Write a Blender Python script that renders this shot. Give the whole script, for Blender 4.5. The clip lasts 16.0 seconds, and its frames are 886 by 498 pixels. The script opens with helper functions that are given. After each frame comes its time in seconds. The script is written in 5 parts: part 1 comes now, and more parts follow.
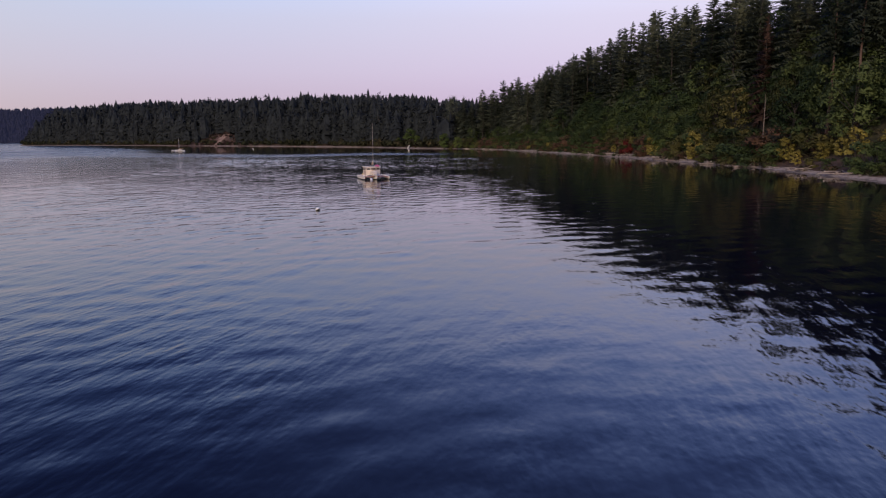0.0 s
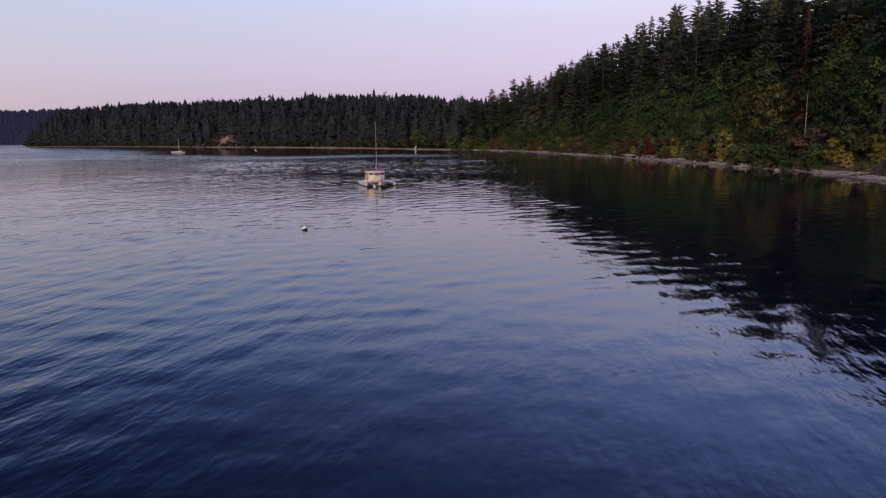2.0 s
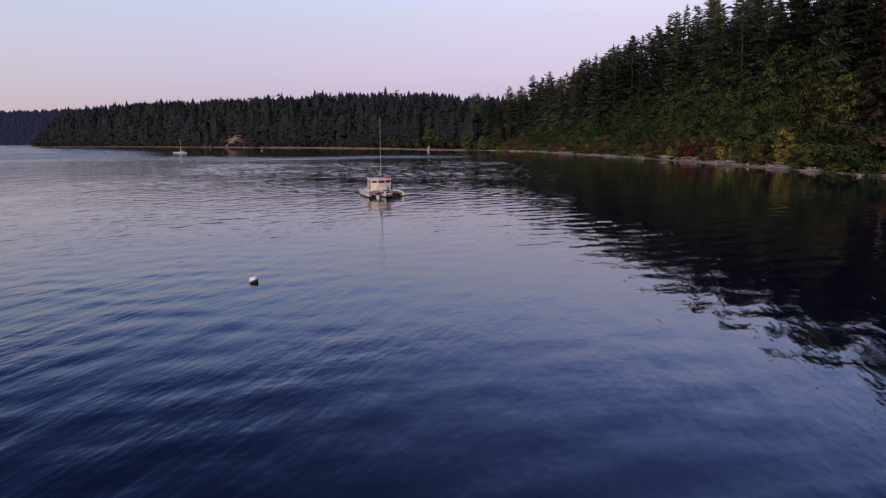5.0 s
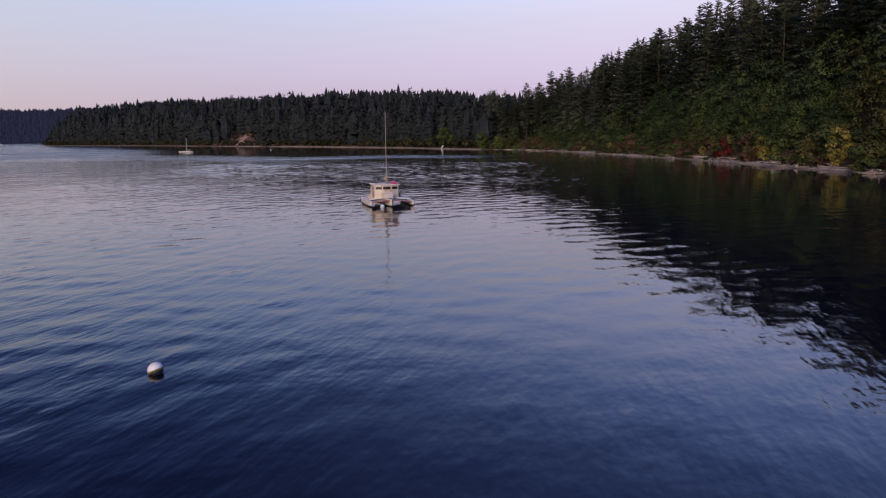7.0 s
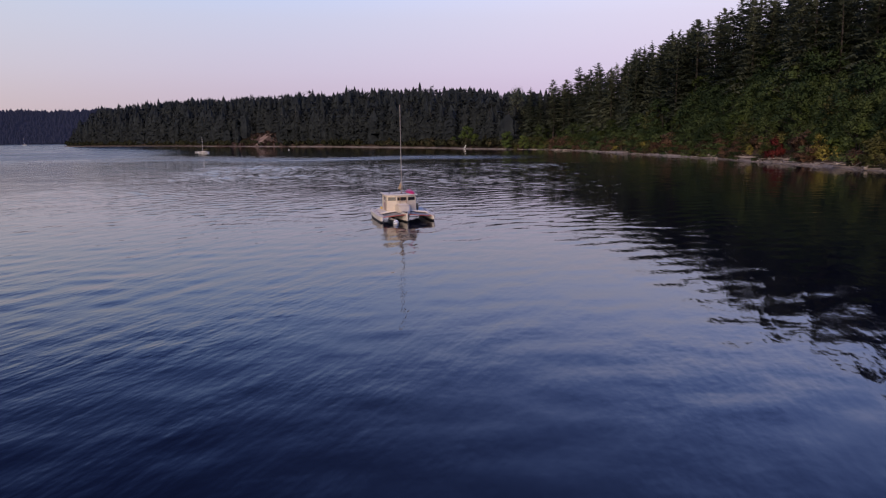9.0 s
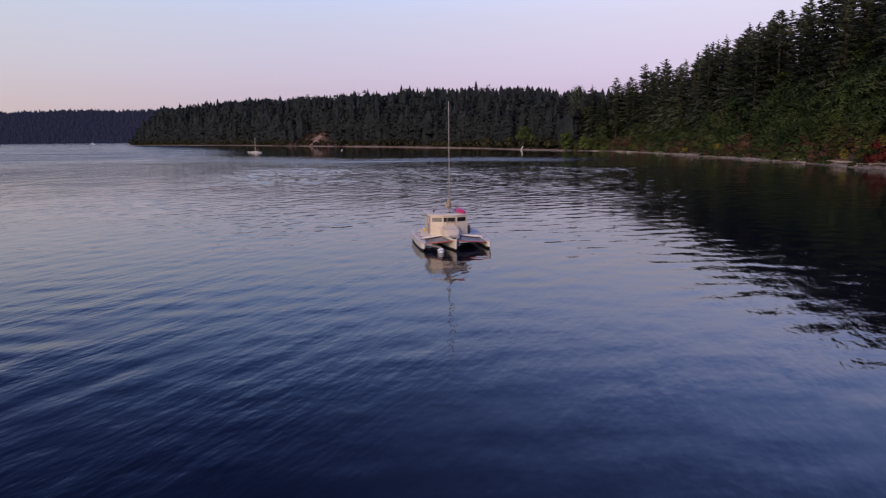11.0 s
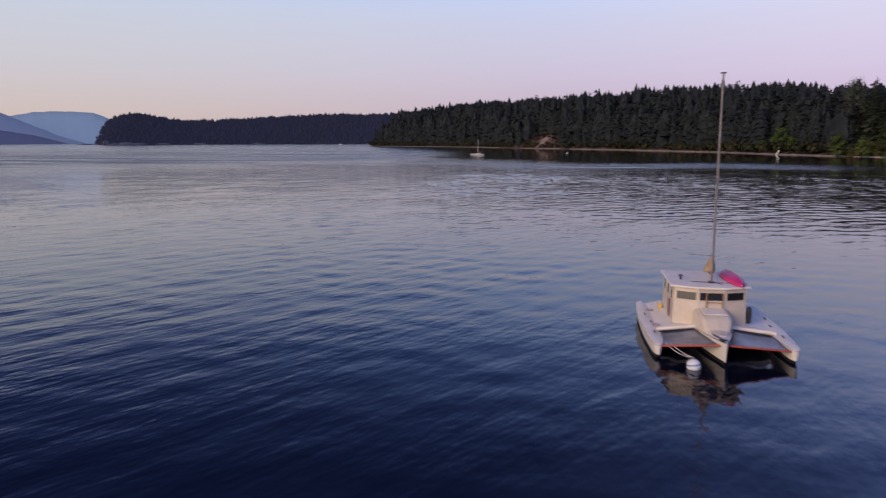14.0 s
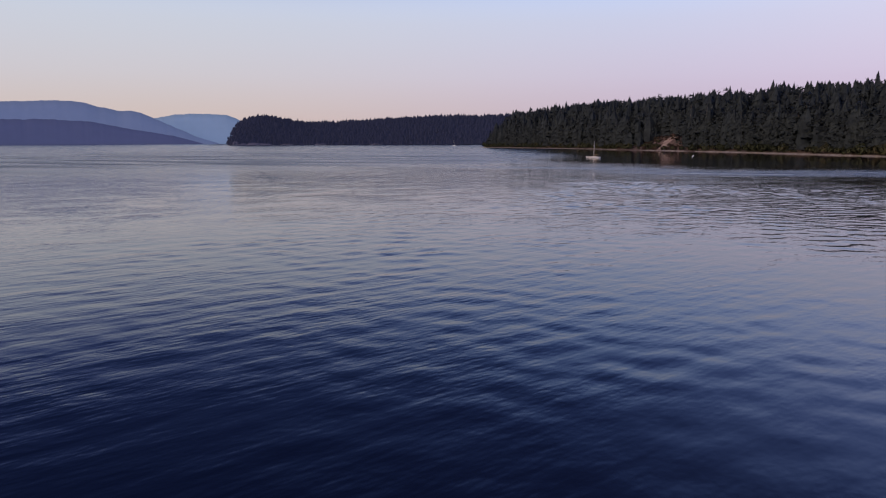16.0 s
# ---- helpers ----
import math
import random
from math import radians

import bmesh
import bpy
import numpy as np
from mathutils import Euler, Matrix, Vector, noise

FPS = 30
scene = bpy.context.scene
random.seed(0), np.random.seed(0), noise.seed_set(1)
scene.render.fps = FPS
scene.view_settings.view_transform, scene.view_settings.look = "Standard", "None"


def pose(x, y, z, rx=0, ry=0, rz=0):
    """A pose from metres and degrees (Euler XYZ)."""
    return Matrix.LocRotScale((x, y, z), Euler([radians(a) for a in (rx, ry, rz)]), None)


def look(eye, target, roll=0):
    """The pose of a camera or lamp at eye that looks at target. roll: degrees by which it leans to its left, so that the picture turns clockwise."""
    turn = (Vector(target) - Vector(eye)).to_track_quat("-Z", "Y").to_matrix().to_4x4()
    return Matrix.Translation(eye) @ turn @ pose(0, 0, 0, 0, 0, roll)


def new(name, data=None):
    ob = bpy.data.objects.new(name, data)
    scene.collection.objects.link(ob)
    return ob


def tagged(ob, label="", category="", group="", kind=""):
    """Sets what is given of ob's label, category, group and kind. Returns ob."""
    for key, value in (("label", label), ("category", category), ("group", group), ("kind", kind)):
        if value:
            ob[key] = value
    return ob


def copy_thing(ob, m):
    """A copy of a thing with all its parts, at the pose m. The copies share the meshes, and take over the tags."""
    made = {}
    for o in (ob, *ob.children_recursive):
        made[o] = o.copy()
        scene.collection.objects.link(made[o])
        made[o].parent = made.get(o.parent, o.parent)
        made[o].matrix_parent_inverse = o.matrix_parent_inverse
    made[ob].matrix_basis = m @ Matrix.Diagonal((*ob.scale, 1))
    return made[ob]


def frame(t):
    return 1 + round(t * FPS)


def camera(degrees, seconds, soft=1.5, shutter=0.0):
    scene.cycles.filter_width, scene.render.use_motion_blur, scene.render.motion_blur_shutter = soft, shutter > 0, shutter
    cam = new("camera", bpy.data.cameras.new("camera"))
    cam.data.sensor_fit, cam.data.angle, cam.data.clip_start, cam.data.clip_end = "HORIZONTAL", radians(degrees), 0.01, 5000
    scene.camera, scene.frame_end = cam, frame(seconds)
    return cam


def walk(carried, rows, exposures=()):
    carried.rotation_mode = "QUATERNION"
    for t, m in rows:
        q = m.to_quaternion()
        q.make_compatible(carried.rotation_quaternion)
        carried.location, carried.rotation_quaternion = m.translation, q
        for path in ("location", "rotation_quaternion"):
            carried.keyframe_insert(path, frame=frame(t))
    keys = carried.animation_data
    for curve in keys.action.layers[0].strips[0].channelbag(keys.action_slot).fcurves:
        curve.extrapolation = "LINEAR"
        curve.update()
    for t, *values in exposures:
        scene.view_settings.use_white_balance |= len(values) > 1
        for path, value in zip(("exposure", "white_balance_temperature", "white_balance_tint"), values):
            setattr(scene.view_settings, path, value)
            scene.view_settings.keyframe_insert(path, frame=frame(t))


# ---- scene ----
cam = camera(65.8, 16.0, soft=1.2, shutter=0.5)
PATH = [
    (0, (-1.115, -3.483, 8.934), (-0.905, -1.52, 8.61), -0.4),
    (0.5, (-1.123, 0.753, 8.922), (-0.916, 2.716, 8.598), -0.4),
    (1, (-0.908, 5.055, 8.929), (-0.706, 7.019, 8.606), -0.5),
    (1.5, (-0.612, 9.292, 9.045), (-0.416, 11.256, 8.722), -0.5),
    (2, (-0.385, 13.506, 9.001), (-0.194, 15.47, 8.679), -0.5),
    (2.5, (-0.13, 17.816, 9.002), (0.055, 19.781, 8.682), -0.5),
    (3, (0.047, 22.111, 9.034), (0.226, 24.077, 8.714), -0.5),
    (3.5, (0.303, 26.426, 9.005), (0.477, 28.392, 8.685), -0.5),
    (4, (0.559, 30.861, 8.912), (0.727, 32.828, 8.592), -0.5),
    (6.5, (1.605, 52.638, 8.736), (1.733, 54.607, 8.412), -0.5),
    (7, (1.843, 56.984, 8.669), (1.959, 58.954, 8.345), -0.5),
    (7.5, (1.964, 61.37, 8.592), (2.066, 63.34, 8.268), -0.5),
    (8, (2.216, 65.647, 8.606), (2.302, 67.618, 8.281), -0.5),
    (8.5, (2.215, 69.68, 8.592), (2.287, 71.652, 8.267), -0.6),
    (11, (2.325, 88.991, 9.042), (2.221, 90.961, 8.718), -0.5),
    (11.5, (2.163, 92.967, 8.936), (1.986, 94.933, 8.612), -0.5),
    (12, (1.997, 96.87, 8.983), (1.699, 98.821, 8.661), -0.4),
    (12.5, (1.704, 100.868, 9.062), (1.286, 102.797, 8.741), -0.6),
    (13, (1.238, 104.943, 9.047), (0.717, 106.848, 8.73), -0.4),
    (13.5, (0.611, 109.45, 9.084), (-0.016, 111.323, 8.768), -0.4),
    (14, (-0.162, 113.93, 9.111), (-0.895, 115.764, 8.797), -0.3),
    (14.5, (-1.197, 118.038, 9.231), (-2.033, 119.828, 8.919), -0.2),
    (15, (-2.432, 121.905, 9.502), (-3.367, 123.644, 9.19), -0.3),
    (15.5, (-3.888, 125.875, 9.631), (-4.896, 127.575, 9.322), -0.1),
    (16, (-5.051, 129.776, 9.644), (-6.076, 131.464, 9.334), -0.2),
]
walk(cam, [(t, look(eye, target, roll)) for t, eye, target, roll in PATH])

# ---- light ----
def node_tree(holder):
    holder.use_nodes = True
    nt = holder.node_tree
    nt.nodes.clear()
    return nt


def link(nt, a, b):
    nt.links.new(a, b)


def math_node(nt, op, a, b=None, clamp=False):
    n = nt.nodes.new("ShaderNodeMath")
    n.operation, n.use_clamp = op, clamp
    for i, v in enumerate((a, b)):
        if v is None:
            continue
        if isinstance(v, (int, float)):
            n.inputs[i].default_value = v
        else:
            link(nt, v, n.inputs[i])
    return n.outputs[0]


def ramp_node(nt, fac, stops, smooth=False):
    n = nt.nodes.new("ShaderNodeValToRGB")
    n.color_ramp.interpolation = "B_SPLINE" if smooth else "LINEAR"
    while len(n.color_ramp.elements) < len(stops):
        n.color_ramp.elements.new(0.5)
    for e, (p, c) in zip(n.color_ramp.elements, stops):
        e.position, e.color = p, (*c, 1)
    if fac is not None:
        link(nt, fac, n.inputs[0])
    return n.outputs[0]


def mix_node(nt, fac, a, b, mode="MIX"):
    n = nt.nodes.new("ShaderNodeMix")
    n.data_type, n.blend_type = "RGBA", mode
    for sock, v in ((n.inputs[0], fac), (n.inputs[6], a), (n.inputs[7], b)):
        if isinstance(v, (int, float)):
            sock.default_value = v
        elif isinstance(v, tuple):
            sock.default_value = (*v, 1)
        else:
            link(nt, v, sock)
    return n.outputs[2]


def dusk_sky():
    """Clear sky after sunset: pink near the horizon, pale lavender above it, deep blue overhead, warmer towards the west."""
    world = bpy.data.worlds.new("dusk_sky")
    scene.world = world
    nt = node_tree(world)
    coord = nt.nodes.new("ShaderNodeTexCoord")
    sep = nt.nodes.new("ShaderNodeSeparateXYZ")
    link(nt, coord.outputs["Generated"], sep.inputs[0])
    x, y, z = sep.outputs
    left = math_node(nt, "MULTIPLY", x, -1.0)

    def turn(lo, hi):
        n = nt.nodes.new("ShaderNodeMapRange")
        n.interpolation_type = "SMOOTHSTEP"
        n.inputs["From Min"].default_value, n.inputs["From Max"].default_value = lo, hi
        link(nt, left, n.inputs["Value"])
        return n.outputs[0]

    colour = mix_node(nt, turn(-0.52, 0.36), ramp_node(nt, z, SKY_EAST, True), ramp_node(nt, z, SKY_NORTH, True))
    colour = mix_node(nt, turn(0.13, 0.87), colour, ramp_node(nt, z, SKY_WEST, True))
    back = nt.nodes.new("ShaderNodeBackground")
    link(nt, colour, back.inputs[0])
    back.inputs[1].default_value = SKY_STRENGTH
    out = nt.nodes.new("ShaderNodeOutputWorld")
    link(nt, back.outputs[0], out.inputs[0])


# Stops are sines of the height over the horizon
SKY_EAST = [(0.0, (0.54, 0.40, 0.56)), (0.04, (0.62, 0.475, 0.69)), (0.09, (0.72, 0.605, 0.81)), (0.16, (0.75, 0.70, 0.88)), (0.20, (0.80, 0.78, 1.02)),
            (0.27, (0.88, 0.98, 1.58)), (0.35, (0.48, 0.72, 1.6)), (0.46, (0.25, 0.41, 1.18)), (0.7, (0.07, 0.12, 0.38)), (1.0, (0.036, 0.062, 0.20))]
SKY_NORTH = [(0.0, (0.52, 0.395, 0.49)), (0.04, (0.565, 0.45, 0.56)), (0.09, (0.625, 0.55, 0.70)), (0.16, (0.595, 0.625, 0.80)), (0.20, (0.56, 0.65, 0.93)),
             (0.26, (0.41, 0.61, 1.15)), (0.34, (0.115, 0.21, 0.64)), (0.46, (0.042, 0.072, 0.25)), (0.7, (0.040, 0.068, 0.23)), (1.0, (0.036, 0.062, 0.20))]
SKY_WEST = [(0.0, (0.63, 0.465, 0.42)), (0.04, (0.63, 0.525, 0.49)), (0.09, (0.62, 0.585, 0.63)), (0.16, (0.59, 0.63, 0.72)), (0.20, (0.56, 0.63, 0.80)),
            (0.26, (0.13, 0.20, 0.54)), (0.34, (0.028, 0.055, 0.20)), (0.6, (0.022, 0.044, 0.16)), (1.0, (0.036, 0.062, 0.20))]
SKY_STRENGTH = 2.5
SKY_EAST, SKY_NORTH, SKY_WEST = ([(p, tuple(c / SKY_STRENGTH for c in col)) for p, col in rows] for rows in (SKY_EAST, SKY_NORTH, SKY_WEST))
dusk_sky()

SUN_AZIMUTH = 156  # degrees to the left of +y
sun_data = bpy.data.lights.new("afterglow", "SUN")
sun_data.energy, sun_data.angle, sun_data.color = 2.4, radians(30), (1.0, 0.76, 0.60)
sun = new("afterglow", sun_data)
sun.matrix_world = look((0, 0, 0), (math.sin(radians(SUN_AZIMUTH)), -math.cos(radians(SUN_AZIMUTH)), -0.36))


# ---- materials ----
def material(name, colours, rough=0.7, scale=3.0, fine=30.0, bump=0.0, metallic=0.0, island=False, random_hue=0.0,
             specular=0.5):
    """A surface of two or three colours, spread by a coarse and a fine noise, with fine relief."""
    m = bpy.data.materials.new(name)
    nt = node_tree(m)
    out = nt.nodes.new("ShaderNodeOutputMaterial")
    p = nt.nodes.new("ShaderNodeBsdfPrincipled")
    link(nt, p.outputs[0], out.inputs[0])
    coord = nt.nodes.new("ShaderNodeTexCoord")
    noises = []
    for s, d in ((scale, 3), (fine, 2)):
        n = nt.nodes.new("ShaderNodeTexNoise")
        n.inputs["Scale"].default_value, n.inputs["Detail"].default_value = s, d
        link(nt, coord.outputs["Object"], n.inputs["Vector"])
        noises.append(n.outputs[0])
    fac = math_node(nt, "ADD", math_node(nt, "MULTIPLY", noises[0], 0.65), math_node(nt, "MULTIPLY", noises[1], 0.35))
    if island or random_hue:
        if island:
            g = nt.nodes.new("ShaderNodeNewGeometry")
            rnd = g.outputs["Random Per Island"]
        else:
            g = nt.nodes.new("ShaderNodeObjectInfo")
            rnd = g.outputs["Random"]
        w = random_hue or 0.35
        fac = math_node(nt, "ADD", math_node(nt, "MULTIPLY", fac, 1 - w), math_node(nt, "MULTIPLY", rnd, w))
    n = len(colours)
    col = ramp_node(nt, fac, [(0.3 + 0.4 * i / (n - 1), c) for i, c in enumerate(colours)])
    link(nt, col, p.inputs["Base Color"])
    p.inputs["Roughness"].default_value, p.inputs["Metallic"].default_value = rough, metallic
    p.inputs["Specular IOR Level"].default_value = specular
    if bump:
        b = nt.nodes.new("ShaderNodeBump")
        b.inputs["Distance"].default_value = bump
        b.inputs["Strength"].default_value = 0.8
        link(nt, noises[1], b.inputs["Height"])
        link(nt, b.outputs[0], p.inputs["Normal"])
    return m


def foliage(name, colours, w=0.45):
    """Leaves or needles: a third of the light that falls on them shines through."""
    m = material(name, colours, rough=0.75, scale=0.25, fine=1.6, random_hue=w, specular=0.2)
    nt = m.node_tree
    p = nt.nodes["Principled BSDF"]
    through_leaf, both = nt.nodes.new("ShaderNodeBsdfTranslucent"), nt.nodes.new("ShaderNodeMixShader")
    link(nt, p.inputs["Base Color"].links[0].from_socket, through_leaf.inputs["Color"])
    both.inputs[0].default_value = 0.33
    link(nt, p.outputs[0], both.inputs[1])
    link(nt, through_leaf.outputs[0], both.inputs[2])
    link(nt, both.outputs[0], nt.nodes["Material Output"].inputs[0])
    return m


M_FIR = foliage("fir_needles", [(0.044, 0.058, 0.041), (0.085, 0.102, 0.068), (0.125, 0.141, 0.089)])
M_FIR_DEAD = foliage("dead_needles", [(0.057, 0.043, 0.034), (0.094, 0.057, 0.044)])
M_MAPLE = foliage("maple_leaves", [(0.041, 0.068, 0.028), (0.078, 0.118, 0.042), (0.135, 0.176, 0.060)])
M_ALDER = foliage("alder_leaves", [(0.045, 0.069, 0.022), (0.084, 0.120, 0.030), (0.135, 0.173, 0.045)])
M_FAR_ALDER = foliage("fresh_alder_leaves", [(0.064, 0.099, 0.028), (0.114, 0.163, 0.043), (0.177, 0.227, 0.060)])
M_YELLOW = foliage("yellow_leaves", [(0.210, 0.188, 0.045), (0.435, 0.375, 0.090), (0.645, 0.570, 0.180)], 0.3)
M_OLIVE = foliage("olive_leaves", [(0.075, 0.084, 0.032), (0.135, 0.138, 0.046), (0.210, 0.192, 0.063)], 0.3)
M_RUST = foliage("rust_leaves", [(0.105, 0.063, 0.041), (0.173, 0.102, 0.063), (0.240, 0.150, 0.093)], 0.3)
M_BRUSH = material("bank_brush", [(0.026, 0.032, 0.014), (0.055, 0.050, 0.026), (0.115, 0.075, 0.046)], rough=0.8, scale=0.12, fine=0.9, specular=0.2)
M_RED = foliage("red_leaves", [(0.087, 0.015, 0.015), (0.150, 0.026, 0.022), (0.217, 0.039, 0.033)], 0.2)
# Bluish grey of the air is mixed into the needle colour as haze.
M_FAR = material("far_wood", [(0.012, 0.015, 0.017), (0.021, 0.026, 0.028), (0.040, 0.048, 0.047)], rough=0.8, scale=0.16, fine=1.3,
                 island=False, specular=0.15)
M_BARK = material("bark", [(0.016, 0.013, 0.012), (0.032, 0.027, 0.024), (0.055, 0.047, 0.041)], rough=0.9, scale=0.8, fine=9, bump=0.03)
M_RED_BARK = material("reddish_bark", [(0.055, 0.034, 0.026), (0.10, 0.062, 0.048), (0.15, 0.10, 0.08)], rough=0.9, scale=0.8, fine=9, bump=0.03)
M_TRUNK = material("grey_bark", [(0.05, 0.042, 0.037), (0.09, 0.078, 0.068), (0.14, 0.12, 0.105)], rough=0.9, scale=0.5, fine=6, bump=0.03)
M_PALE_BARK = material("weathered_bark", [(0.16, 0.13, 0.11), (0.26, 0.22, 0.19)], rough=0.9, scale=0.8, fine=9, bump=0.02)
M_LOG = material("driftwood", [(0.20, 0.165, 0.14), (0.34, 0.29, 0.255), (0.50, 0.44, 0.39)], rough=0.85, scale=0.7, fine=12, bump=0.02, random_hue=0.3)
M_ROCK = material("shore_rock", [(0.10, 0.09, 0.085), (0.2, 0.185, 0.17), (0.3, 0.28, 0.26)], rough=0.9, scale=0.6, fine=6, bump=0.05, random_hue=0.3)
M_CLIFF = material("bare_bank", [(0.030, 0.022, 0.018), (0.085, 0.052, 0.042), (0.17, 0.105, 0.085)], rough=0.95, scale=0.22, fine=1.2, bump=0.3)
M_CLAY = material("pale_clay", [(0.13, 0.09, 0.075), (0.26, 0.185, 0.155), (0.38, 0.29, 0.25)], rough=0.95, scale=0.3, fine=1.5, bump=0.2)
M_HULL = material("cream_paint", [(0.70, 0.63, 0.54), (0.77, 0.71, 0.62), (0.82, 0.77, 0.69)], rough=0.4, scale=0.8, fine=9, bump=0.001)
M_CABIN = material("cream_cabin_paint", [(0.56, 0.47, 0.37), (0.63, 0.54, 0.43), (0.68, 0.60, 0.49)], rough=0.45, scale=0.7, fine=8, bump=0.001)
M_DECK = material("white_deck_paint", [(0.72, 0.64, 0.54), (0.83, 0.745, 0.64), (0.88, 0.81, 0.71)], rough=0.55, scale=1.1, fine=14, bump=0.002)
M_BOOT = material("black_bottom_paint", [(0.012, 0.012, 0.014), (0.03, 0.03, 0.032)], rough=0.5, scale=2, fine=12)
M_NET = material("trampoline_net", [(0.10, 0.10, 0.115), (0.19, 0.19, 0.205), (0.34, 0.33, 0.34)], rough=0.38, scale=0.8, fine=5, bump=0.006)
M_REDROPE = material("red_edge_tape", [(0.38, 0.07, 0.05), (0.5, 0.11, 0.07)], rough=0.7, scale=3, fine=30, bump=0.003)
M_GLASS = material("tinted_window", [(0.012, 0.013, 0.015), (0.022, 0.023, 0.026)], rough=0.06, scale=1, fine=8)
M_ALU = material("mast_alloy", [(0.20, 0.18, 0.175), (0.29, 0.265, 0.255)], rough=0.45, scale=1, fine=14, metallic=0.4)
M_DARK = material("dark_fitting", [(0.02, 0.02, 0.02), (0.05, 0.045, 0.04)], rough=0.5, scale=4, fine=30)
M_CANVAS = material("tan_canvas", [(0.22, 0.15, 0.09), (0.36, 0.26, 0.16), (0.46, 0.35, 0.23)], rough=0.9, scale=3, fine=18, bump=0.02)
M_PINK = material("pink_kayak_plastic", [(0.52, 0.025, 0.15), (0.62, 0.035, 0.19)], rough=0.35, scale=1.5, fine=20)
M_WOOD = material("varnished_wood", [(0.25, 0.13, 0.05), (0.4, 0.22, 0.09)], rough=0.4, scale=4, fine=30, bump=0.002)
M_ROPE = material("white_rope", [(0.5, 0.47, 0.42), (0.65, 0.62, 0.57)], rough=0.9, scale=8, fine=60, bump=0.004)
M_BALL = material("white_buoy_shell", [(0.66, 0.66, 0.66), (0.76, 0.76, 0.76), (0.82, 0.82, 0.82)], rough=0.4, scale=3, fine=20, bump=0.002)
M_BLUE = material("blue_stripe", [(0.05, 0.10, 0.30), (0.08, 0.14, 0.36)], rough=0.5, scale=3, fine=20)
M_WEED = material("buoy_weed", [(0.03, 0.03, 0.01), (0.14, 0.12, 0.03), (0.3, 0.24, 0.06)], rough=0.9, scale=5, fine=25, bump=0.01)
M_WHITE = material("white_gelcoat", [(0.66, 0.66, 0.65), (0.8, 0.8, 0.79)], rough=0.4, scale=1, fine=10)
M_YELLOW_PLASTIC = material("yellow_plastic", [(0.55, 0.38, 0.06), (0.65, 0.46, 0.1)], rough=0.5, scale=4, fine=20)
M_MAUVE = material("faded_towel", [(0.25, 0.14, 0.18), (0.38, 0.24, 0.27)], rough=0.95, scale=4, fine=40, bump=0.004)
M_SHINGLE = material("grey_roof", [(0.16, 0.15, 0.15), (0.3, 0.29, 0.29)], rough=0.9, scale=1, fine=8, bump=0.01)


def ground_material():
    """Pebble beach by the water, bare earth and forest litter above it."""
    m = bpy.data.materials.new("shore_ground")
    nt = node_tree(m)
    out = nt.nodes.new("ShaderNodeOutputMaterial")
    p = nt.nodes.new("ShaderNodeBsdfPrincipled")
    link(nt, p.outputs[0], out.inputs[0])
    coord = nt.nodes.new("ShaderNodeTexCoord")
    sep = nt.nodes.new("ShaderNodeSeparateXYZ")
    link(nt, coord.outputs["Object"], sep.inputs[0])
    vals = []
    for s, d in ((0.06, 4), (0.5, 4), (5.0, 3)):
        n = nt.nodes.new("ShaderNodeTexNoise")
        n.inputs["Scale"].default_value, n.inputs["Detail"].default_value = s, d
        link(nt, coord.outputs["Object"], n.inputs["Vector"])
        vals.append(n.outputs[0])
    beach = ramp_node(nt, vals[2], [(0.3, (0.27, 0.225, 0.20)), (0.5, (0.45, 0.385, 0.34)), (0.72, (0.60, 0.53, 0.48))])
    litter = ramp_node(nt, vals[1], [(0.3, (0.022, 0.026, 0.012)), (0.55, (0.05, 0.05, 0.022)), (0.75, (0.11, 0.085, 0.045))])
    edge = math_node(nt, "ADD", sep.outputs[2], math_node(nt, "MULTIPLY", math_node(nt, "SUBTRACT", vals[1], 0.5), 1.2))
    earth = ramp_node(nt, vals[1], [(0.3, (0.045, 0.030, 0.022)), (0.7, (0.13, 0.082, 0.060))])
    litter = mix_node(nt, ramp_node(nt, math_node(nt, "MULTIPLY", edge, 0.16, True), [(0.45, (0, 0, 0)), (0.75, (1, 1, 1))]), earth, litter)
    upper = ramp_node(nt, math_node(nt, "MULTIPLY", edge, 0.3, True), [(0.11, (0, 0, 0)), (0.20, (1, 1, 1))])
    wet = ramp_node(nt, math_node(nt, "ADD", edge, 0.0, True), [(0.02, (0.45, 0.45, 0.45)), (0.25, (1, 1, 1))])
    link(nt, mix_node(nt, upper, mix_node(nt, 1.0, beach, wet, "MULTIPLY"), litter), p.inputs["Base Color"])
    p.inputs["Roughness"].default_value = 0.9
    b = nt.nodes.new("ShaderNodeBump")
    b.inputs["Distance"].default_value = 0.12
    link(nt, vals[2], b.inputs["Height"])
    link(nt, b.outputs[0], p.inputs["Normal"])
    return m


M_GROUND = ground_material()


